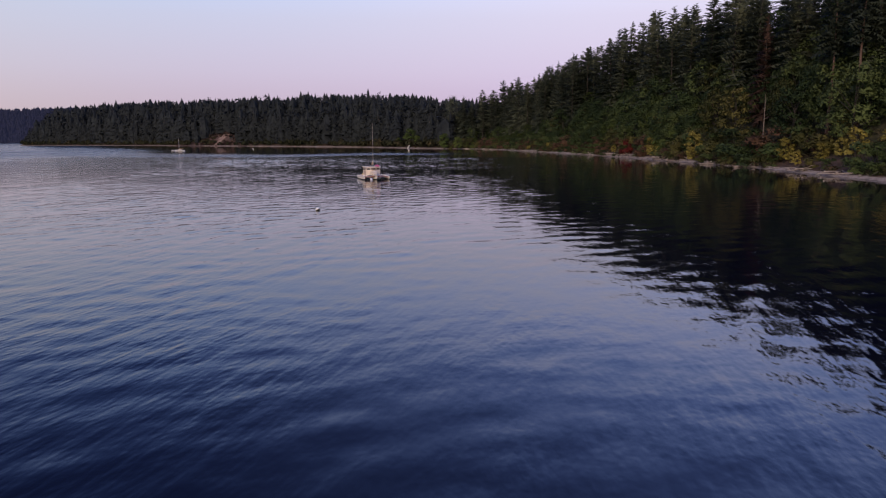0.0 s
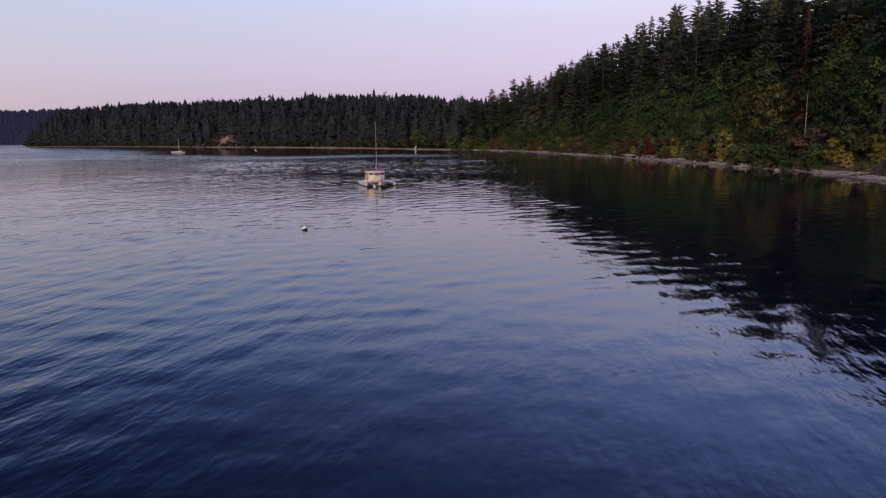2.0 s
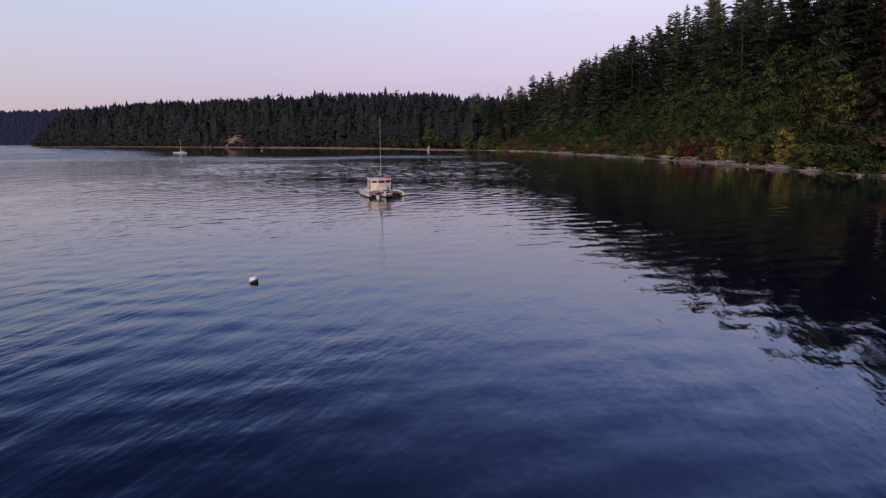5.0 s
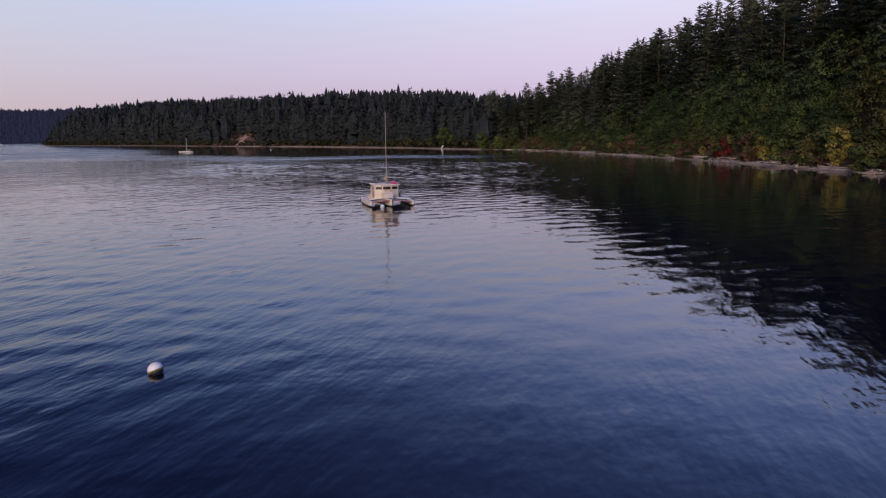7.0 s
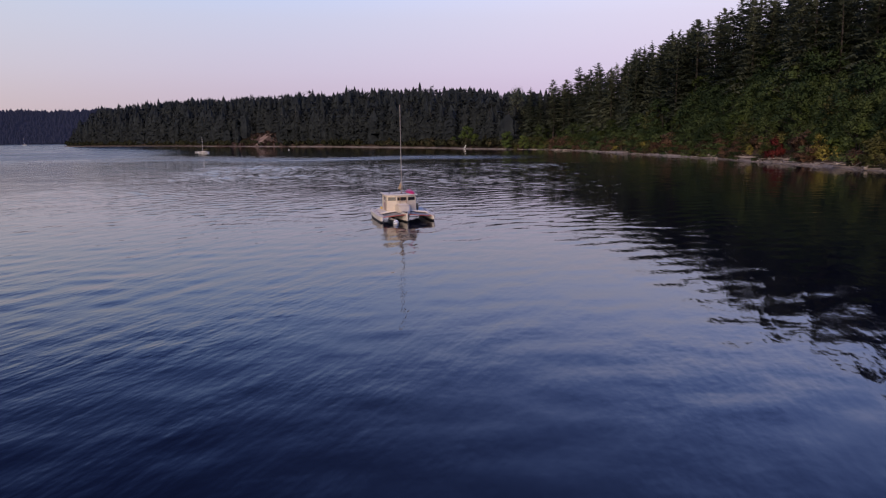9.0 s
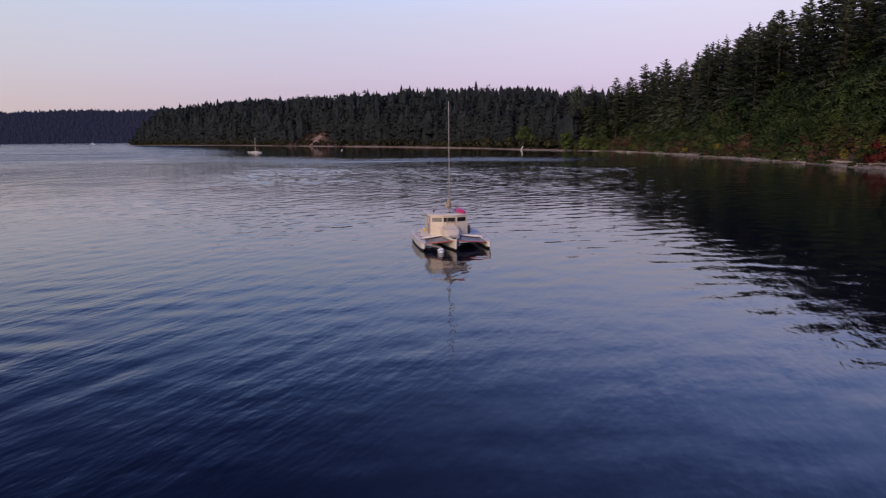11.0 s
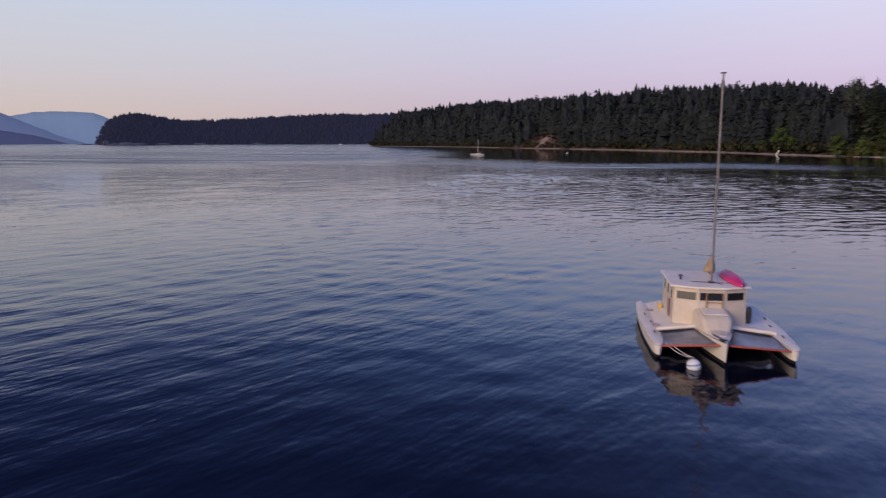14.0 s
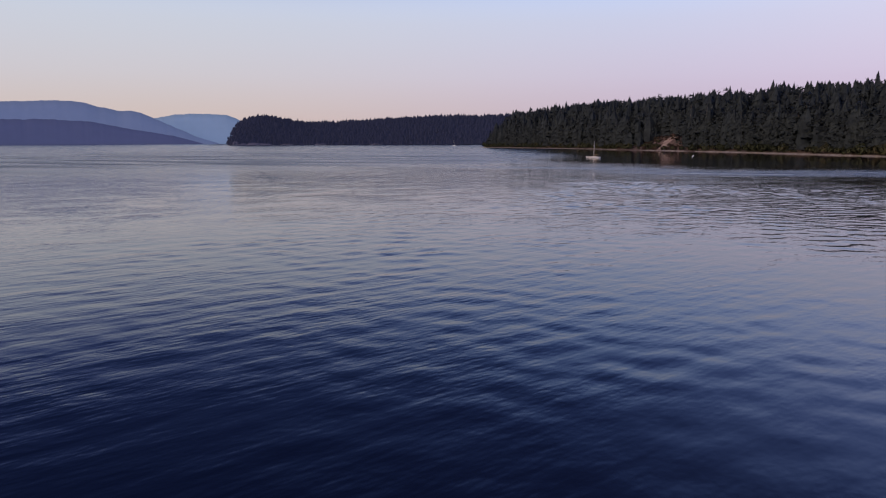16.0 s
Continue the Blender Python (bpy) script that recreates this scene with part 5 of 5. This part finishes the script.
    trunk = part("fore_cabin", bm, M_CABIN, boat, "low cream fore cabin with a hatch")
    bm = bmesh.new()
    box(bm, (0, 1.96, 1.625), (0.98, 0.92, 0.05), 0.02, Matrix.Rotation(radians(-4), 4, "X"))
    part("hatch", bm, M_DECK, trunk, "white hatch lid")
    for sg in (1, -1):
        bm = bmesh.new()
        box(bm, (sg * 0.62, 2.3, 1.2), (0.06, 0.30, 0.11), 0.02, Matrix.Rotation(radians(9 * sg), 4, "Z"))
        part("port_light", bm, M_GLASS, trunk, "small dark port light")
        # Thin dark tube drawn for the seam between deck edge and net.
        bm = bmesh.new()
        tube(bm, [(sg * w, y, z) for y, w, z in ((1.85, 0.83, 0.905), (2.8, 0.635, 0.92), (3.7, 0.375, 0.94), (4.3, 0.165, 0.96), (4.6, 0.04, 0.97))], 0.008, 6)
        part("deck_seam", bm, M_DARK, boat, "dark seam along the foredeck's edge")
    bm = bmesh.new()
    box(bm, (0.10, 4.34, 1.0), (0.10, 0.36, 0.07), 0.015)
    rod(bm, (0.02, 4.45, 1.04), (0.18, 4.45, 1.04), 0.05, 0.05, 10)
    part("bow_roller", bm, M_DARK, boat, "dark anchor roller on the bow")
    bm = bmesh.new()
    rod(bm, (0.10, 4.2, 1.03), (0.34, 3.6, 1.05), 0.03, 0.03, 8)
    box(bm, (0.08, 4.40, 1.04), (0.34, 0.10, 0.04), 0.012)
    part("anchor", bm, M_DARK, boat, "small dark anchor stowed at the bow")

    # ladder rack before the middle window
    ladder = new("ladder")
    ladder.parent = boat
    for x in (-0.34, 0.34):
        bm = bmesh.new()
        rod(bm, (x - 0.1, 1.55, 1.6), (x - 0.1, 1.52, 2.3), 0.022)
        part("stile", bm, M_WOOD, ladder)
    for z in (1.66, 1.92):
        bm = bmesh.new()
        rod(bm, (-0.45, 1.55, z), (0.25, 1.55, z), 0.02)
        part("rung", bm, M_WOOD, ladder)

    # mast and furled sail
    bm = bmesh.new()
    foot, head = Vector((-0.12, 0.62, 2.62)), Vector((-0.06, 0.95, 11.9))
    rod(bm, foot, head, 0.052, 0.042, 12)
    mast = part("mast", bm, M_ALU, boat, "tall grey alloy mast", smooth=False)
    bm = bmesh.new()
    rod(bm, head + Vector((-0.12, 0, 0)), head + Vector((0.12, 0, 0)), 0.03)
    part("masthead", bm, M_DARK, mast, "dark masthead fitting")
    at = foot.lerp(head, 0.52)
    bm = bmesh.new()
    box(bm, at, (0.22, 0.10, 0.04), 0.01)
    part("spreader_bracket", bm, M_ALU, mast, "small bracket on the mast")
    bm = bmesh.new()
    rod(bm, foot.lerp(head, 0.72) + Vector((0.1, 0, 0)), foot.lerp(head, 0.72) + Vector((-0.1, 0, 0)), 0.03)
    part("tang", bm, M_DARK, mast)
    bm = bmesh.new()
    rod(bm, (-0.12, 0.62, 2.58), (-0.12, 0.62, 2.70), 0.2, 0.12, 12)
    part("mast_step", bm, M_DARK, mast)
    for a, b in (((-0.95, 0.72, 2.66), (0.75, 0.52, 2.66)), ((-0.5, 1.05, 2.66), (-0.05, 0.25, 2.66))):
        bm = bmesh.new()
        rod(bm, a, b, 0.014, 0.014, 6)
        part("roof_bar", bm, M_DARK, boat, "thin dark bar lying on the roof")
    bm = bmesh.new()
    rod(bm, (-0.10, 0.5, 3.05), (-0.62, -2.4, 3.0), 0.05, 0.045, 10)
    boom = part("boom", bm, M_ALU, boat)
    bm = bmesh.new()
    rows = []
    rng = np.random.default_rng(2)
    for j in range(13):
        t = j / 12
        c = Vector((-0.10, 0.52, 3.15)).lerp(Vector((-0.6, -2.3, 3.06)), t)
        hgt = 0.45 * math.exp(-t * 5) + 0.13
        wid = 0.16 - 0.06 * t + 0.03 * math.sin(9 * t)
        rows.append([c + Vector((wid * math.cos(a) * (1 + 0.12 * rng.normal()), 0, (hgt if math.sin(a) > 0 else 0.16) * math.sin(a))) for a in np.linspace(0, 2 * math.pi, 13)[:-1]])
    loft(bm, rows, closed=True)
    part("sail_cover", bm, M_CANVAS, boom, "tan canvas bundled round the furled sail", smooth=True)
    bm = bmesh.new()
    rows = []
    for j in range(9):
        t = j / 8
        c = Vector((-0.11 + 0.16 * (1 - t) ** 1.5, 0.50, 3.12 + 0.75 * t))
        rr = 0.18 * (1 - t) ** 0.9 * min(1, 0.5 + 3 * t) + 0.06
        rows.append([c + Vector((rr * math.cos(a) * (1 + 0.15 * math.sin(3 * a + 5 * t)), rr * math.sin(a) * (1 + 0.1 * math.cos(4 * a)), 0)) for a in np.linspace(0, 2 * math.pi, 13)[:-1]])
    loft(bm, rows, closed=True)
    part("sail_wrap", bm, M_CANVAS, mast, "tan canvas wrapped round the mast foot", smooth=True)

    # things fixed on the roof and side decks
    bm = bmesh.new()
    rod(bm, (1.12, -0.05, 2.6), (1.12, -0.05, 2.80), 0.055, 0.055, 12)
    pipe = part("stove_pipe", bm, M_DARK, boat, "short dark stove pipe on the roof")
    bm = bmesh.new()
    rod(bm, (1.12, -0.05, 2.80), (1.12, -0.05, 2.86), 0.12, 0.08, 12)
    part("cap", bm, M_DARK, pipe)
    for x, y in ((2.45, 0.6), (2.58, -0.8), (2.5, 2.3), (-2.75, 0.6), (-2.9, -0.8), (-2.8, 2.3)):
        bm = bmesh.new()
        box(bm, (x, y, 0.72), (0.05, 0.28, 0.04), 0.012)
        box(bm, (x, y, 0.695), (0.04, 0.08, 0.06), 0.008)
        part("cleat", bm, M_DARK, boat, "small dark mooring cleat")
    for x, y in ((2.25, -1.6), (2.3, 1.2), (-2.25, -1.4)):
        bm = bmesh.new()
        pts = [(x + 0.16 * math.cos(a) * (1 + 0.1 * math.sin(5 * a)), y + 0.16 * math.sin(a), 0.725 + 0.01 * (k % 3)) for k, a in enumerate(np.linspace(0, 12, 36))]
        tube(bm, pts, 0.014, 5)
        part("coiled_rope", bm, M_MAUVE, boat, "loosely coiled old rope on deck")
    return boat


boat = trimaran()
BOAT = pose(-0.40, 147.38, 0, 0, 0, 191.8)


def on_boat(x, y, z, turn=0.0):
    return BOAT @ pose(x, y, z, 0, 0, turn)


def kayak():
    """A pink kayak lying bottom up on the roof."""
    ob = empty("kayak", on_boat(-1.18, -0.2, 2.63, 3), "bright pink kayak lying upside down on the cabin roof", "kayak")
    bm = bmesh.new()
    rows = []
    for j in range(17):
        t = -1 + 2 * j / 16
        w = 0.36 * max(0.0, 1 - abs(t) ** 2.6) ** 0.75 + 0.015
        h = 0.25 * max(0.0, 1 - abs(t) ** 3) + 0.05 + 0.05 * t * t
        rows.append([(w * math.cos(a), 1.6 * t, h * math.sin(a) ** 0.8) for a in np.linspace(0, math.pi, 11)] + [(-w * 0.7, 1.6 * t, -0.0), (0, 1.6 * t, -0.01), (w * 0.7, 1.6 * t, 0.0)])
    loft(bm, rows, closed=True)
    part("hull", bm, M_PINK, ob, smooth=True)
    bm = bmesh.new()
    tube(bm, [(0, 1.6 * t, 0.27 * (1 - abs(t) ** 3) + 0.1) for t in np.linspace(-0.8, 0.8, 12)], 0.018, 6)
    part("keel_strip", bm, M_PINK, ob)
    for t in (-1.55, 1.55):
        bm = bmesh.new()
        tube(bm, [(0, t, 0.08), (0, t * 1.04, 0.12), (0, t * 1.04, 0.04)], 0.012, 6)
        part("toggle", bm, M_DARK, ob)


kayak()


def deck_things():
    jug = empty("water_jug", on_boat(1.76, -1.75, 0.83), "small yellow plastic jug beside the pilothouse", "jug")
    bm = bmesh.new()
    box(bm, (0, 0, 0.12), (0.18, 0.24, 0.24), 0.04)
    part("body", bm, M_YELLOW_PLASTIC, jug)
    bm = bmesh.new()
    rod(bm, (0, 0.06, 0.23), (0, 0.06, 0.29), 0.035)
    part("cap", bm, M_WHITE, jug, "white screw cap")
    towel = new("towel")
    towel.matrix_world = on_boat(1.60, 0.1, 1.75)
    bm = bmesh.new()
    rows = []
    for j in range(8):
        z = -0.85 * j / 7
        rows.append([(0.03 + 0.015 * math.sin(9 * i / 6 + j * 0.5), -0.17 + 0.34 * i / 8, z) for i in range(9)])
    loft(bm, rows)
    r = bmesh.ops.extrude_face_region(bm, geom=bm.faces[:])
    bmesh.ops.translate(bm, verts=[v for v in r["geom"] if isinstance(v, bmesh.types.BMVert)], vec=(0.018, 0, 0))
    towel.data = None
    ob = part("cloth", bm, M_MAUVE, towel, smooth=True)
    tagged(towel, "faded mauve towel hanging on the pilothouse wall", "towel")
    fender = empty("fender", on_boat(-1.78, 0.7, 0.84), "dark cylindrical fender standing against the pilothouse", "fender")
    bm = bmesh.new()
    rows = []
    for j in range(9):
        t = j / 8
        rr = 0.13 * math.sin(math.pi * (0.12 + 0.76 * t)) ** 0.4
        rows.append([(rr * math.cos(a), rr * math.sin(a), 0.75 * t) for a in np.linspace(0, 2 * math.pi, 13)[:-1]])
    loft(bm, rows, closed=True)
    part("body", bm, M_DARK, fender, smooth=True)
    bm = bmesh.new()
    tube(bm, [(0, 0, 0.74), (0.05, 0.02, 0.85), (0.12, 0.0, 0.95)], 0.012, 6)
    part("lanyard", bm, M_ROPE, fender)


deck_things()


def mooring_buoy(name, x, y, r, label, stripe, tilt=0.0, weed=False):
    """A round float low in the water with a stripe and a ring on top."""
    ob = empty(name, pose(x, y, 0.42 * r, -0.4 * tilt, -tilt, 0), label, "buoy")
    bm = bmesh.new()
    ball(bm, (0, 0, 0), r, (1, 1, 1), 24, 0.02 if weed else -0.98, 0.999)
    part("float", bm, M_BALL, ob, smooth=True)
    if weed:
        bm = bmesh.new()
        ball(bm, (0, 0, 0), r * 1.004, (1, 1, 1), 24, -0.22, 0.02)
        part("waterline_band", bm, M_WEED, ob, "yellow-brown weed band at the waterline", smooth=True)
        bm = bmesh.new()
        ball(bm, (0, 0, 0), r * 0.99, (1, 1, 1), 24, -0.99, -0.22)
        part("underside", bm, M_BOOT, ob, "dark fouled underside", smooth=True)
    if stripe:
        bm = bmesh.new()
        ball(bm, (0, 0, 0), r * 1.012, (1, 1, 1), 24, 0.12, 0.30)
        part("stripe", bm, stripe, ob, "blue stripe round the float", smooth=True)
    bm = bmesh.new()
    pts = [(0.28 * r * math.cos(a), 0, r * 1.02 + 0.28 * r * math.sin(a)) for a in np.linspace(-0.4, math.pi + 0.4, 12)]
    tube(bm, pts, 0.035 * r, 6)
    part("ring", bm, M_DARK if weed else M_ALU, ob)
    return ob


mooring_buoy("mooring_buoy", -7.53, 82.25, 0.285, "white mooring buoy with a weedy yellow-brown waterline", None, 21, True)
moor = on_boat(1.30, 5.05, 0).translation
mooring_buoy("mooring_buoy", moor.x, moor.y, 0.28, "white mooring buoy with a blue stripe under the trimaran's bow", M_BLUE, 10)
mooring_buoy("mooring_buoy", -98.5, 596, 0.32, "small white mooring buoy far out in the bay", None)
mooring_buoy("mooring_buoy", -92.5, 564, 0.32, "small white mooring buoy far out in the bay", None)


def mooring_line(a, b, sag):
    bm = bmesh.new()
    a, b = Vector(a), Vector(b)
    tube(bm, [a.lerp(b, t) + Vector((0, 0, -sag * 4 * t * (1 - t))) for t in np.linspace(0, 1, 12)], 0.016, 6)
    ob = new("mooring_line", bm_data("mooring_line", bm, M_ROPE))
    tagged(ob, "white mooring rope from the bow to the buoy", "rope", "mooring lines")


for ex, ey, ez, sg in ((2.25, 3.75, 0.66, 0.16), (2.05, 3.8, 0.68, 0.10)):
    mooring_line(on_boat(ex, ey, ez).translation, moor + Vector((0, 0, 0.46)), sg)


# ---- other boats and the far shore ----
def sloop(x, y, turn, size, label):
    """A small sailing yacht at anchor, sails down."""
    ob = empty("sailing_yacht", pose(x, y, 0, 0, 0, turn), label, "boat", "yachts at anchor")
    ob.scale = (size, size, size)
    st = [(-4.4, 0.85, 0.66, -0.1), (-3.0, 1.25, 0.62, -0.35), (-0.5, 1.5, 0.62, -0.5), (2.0, 1.15, 0.7, -0.45), (3.8, 0.5, 0.82, -0.3), (4.7, 0.05, 0.92, -0.05)]
    bm = bmesh.new()
    rows = hull_rows(st, lambda keel: 0.12, None)
    loft(bm, rows)
    bm.faces.new([bm.verts.new(p) for p in rows[0]])
    hull = part("hull", bm, M_WHITE, ob, "white hull")
    bm = bmesh.new()
    loft(bm, hull_rows(st, lambda keel: keel, 0.12))
    part("bottom_paint", bm, M_BOOT, hull, "dark bottom paint")
    bm = bmesh.new()
    loft(bm, deck_rows(st))
    part("deck", bm, M_DECK, hull)
    bm = bmesh.new()
    loft(bm, [[(-w, y, 0.85), (-w * 0.9, y, z), (w * 0.9, y, z), (w, y, 0.85)] for y, w, z in ((-1.8, 0.7, 1.12), (0.5, 0.75, 1.12), (1.9, 0.5, 0.98))], closed=True)
    part("coachroof", bm, M_DECK, ob, "low white coachroof")
    bm = bmesh.new()
    rod(bm, (0, 0.7, 1.1), (0, 0.6, 10.8), 0.1, 0.08, 8)
    part("mast", bm, M_WHITE, ob, "pale mast")
    bm = bmesh.new()
    rod(bm, (0, 0.6, 1.9), (0, -3.4, 1.85), 0.06)
    boom = part("boom", bm, M_ALU, ob)
    bm = bmesh.new()
    loft(bm, [[(0.16 * k * math.cos(a), y, 1.95 + 0.2 * k * math.sin(a)) for a in np.linspace(0, 2 * math.pi, 9)[:-1]] for y, k in ((0.5, 0.8), (-1.4, 0.6), (-3.3, 0.4))], closed=True)
    part("sail_cover", bm, M_CANVAS, boom, "furled sail under its cover")
    for sg in (1, -1):
        bm = bmesh.new()
        rod(bm, (sg * 1.2, 0.5, 0.85), (0, 0.62, 9.8), 0.012, 0.012, 5)
        part("shroud", bm, M_ALU, ob)
    return ob


sloop(-137, 516, 68, 0.88, "white sailing yacht lying at anchor off the far shore")
sloop(-765, 1430, 75, 1.15, "distant sailing yacht at anchor off the headland")


def dinghy(x, y, z, turn, rx, label):
    ob = empty("dinghy", pose(x, y, z, rx, 0, turn), label, "boat")
    bm = bmesh.new()
    st = [(-1.5, 0.55, 0.5, 0.0), (-0.6, 0.7, 0.5, 0.0), (0.5, 0.62, 0.55, 0.0), (1.2, 0.3, 0.62, 0.08), (1.55, 0.03, 0.68, 0.2)]
    rows = hull_rows(st, lambda keel: keel, None)
    loft(bm, rows)
    bm.faces.new([bm.verts.new(p) for p in rows[0]])
    hull = part("hull", bm, M_WHITE, ob)
    for yy in (-1.0, 0.1):
        bm = bmesh.new()
        box(bm, (0, yy, 0.36), (1.1, 0.25, 0.04), 0.01)
        part("thwart", bm, M_WOOD, ob)
    return ob


dinghy(-144, 524, 0.0, 60, 0, "small tender floating behind the anchored yacht")
ws = float(SHORE_S[np.argmin(np.hypot(SHORE_P[:, 0] - 29.3, SHORE_P[:, 1] - 547))])
wx, wy, wz = at_shore(ws, 1.6)
dinghy(float(wx), float(wy), float(wz) + 0.75, 215, 48, "white dinghy propped on end on the far beach")


def far_house(x, y, z, w, turn, label):
    """A small house half hidden in the trees: walls, pitched roof, windows and a deck."""
    ob = empty("shore_house", pose(x, y, z, 0, 0, turn), label, "house", "houses in the trees")
    bm = bmesh.new()
    box(bm, (0, 0, 1.4), (w, 6, 2.8), 0.03)
    part("wall", bm, M_CLIFF, ob)
    bm = bmesh.new()
    loft(bm, [[(-w / 2 - 0.4, -3.5, 2.7), (-w / 2 - 0.4, 0, 4.4), (-w / 2 - 0.4, 3.5, 2.7)], [(w / 2 + 0.4, -3.5, 2.7), (w / 2 + 0.4, 0, 4.4), (w / 2 + 0.4, 3.5, 2.7)]], closed=True)
    part("roof", bm, M_SHINGLE, ob, "pale grey pitched roof")
    for k in range(2):
        bm = bmesh.new()
        box(bm, (-w / 4 + k * w / 2, -3.02, 1.5), (1.6, 0.08, 1.3), 0.02)
        part("window", bm, M_GLASS, ob)
    bm = bmesh.new()
    box(bm, (0, -4.6, 0.1), (w + 2, 3.0, 0.2), 0.02)
    deck = part("deck", bm, M_LOG, ob, "weathered wooden deck")
    bm = bmesh.new()
    box(bm, (0, -6.05, 1.05), (w + 2, 0.08, 0.08), 0.01)
    part("rail", bm, M_WHITE, deck, "white deck rail")
    for k in range(6):
        bm = bmesh.new()
        box(bm, (-w / 2 - 1 + k * (w + 2) / 5, -6.05, 0.6), (0.08, 0.08, 0.9), 0.01)
        part("post", bm, M_WHITE, deck)


hx, hy, hz = (float(v) for v in at_shore(SCAR_S + 6, 33))
far_house(hx, hy, hz - 0.6, 5, 28, "small house with a railed deck above the bare bluff")
hs, hd = s_of(-34, 690)
hx, hy, hz = (float(v) for v in at_shore(hs, 30))
far_house(hx, hy, hz, 5, 35, "small pale-roofed cabin among the firs")
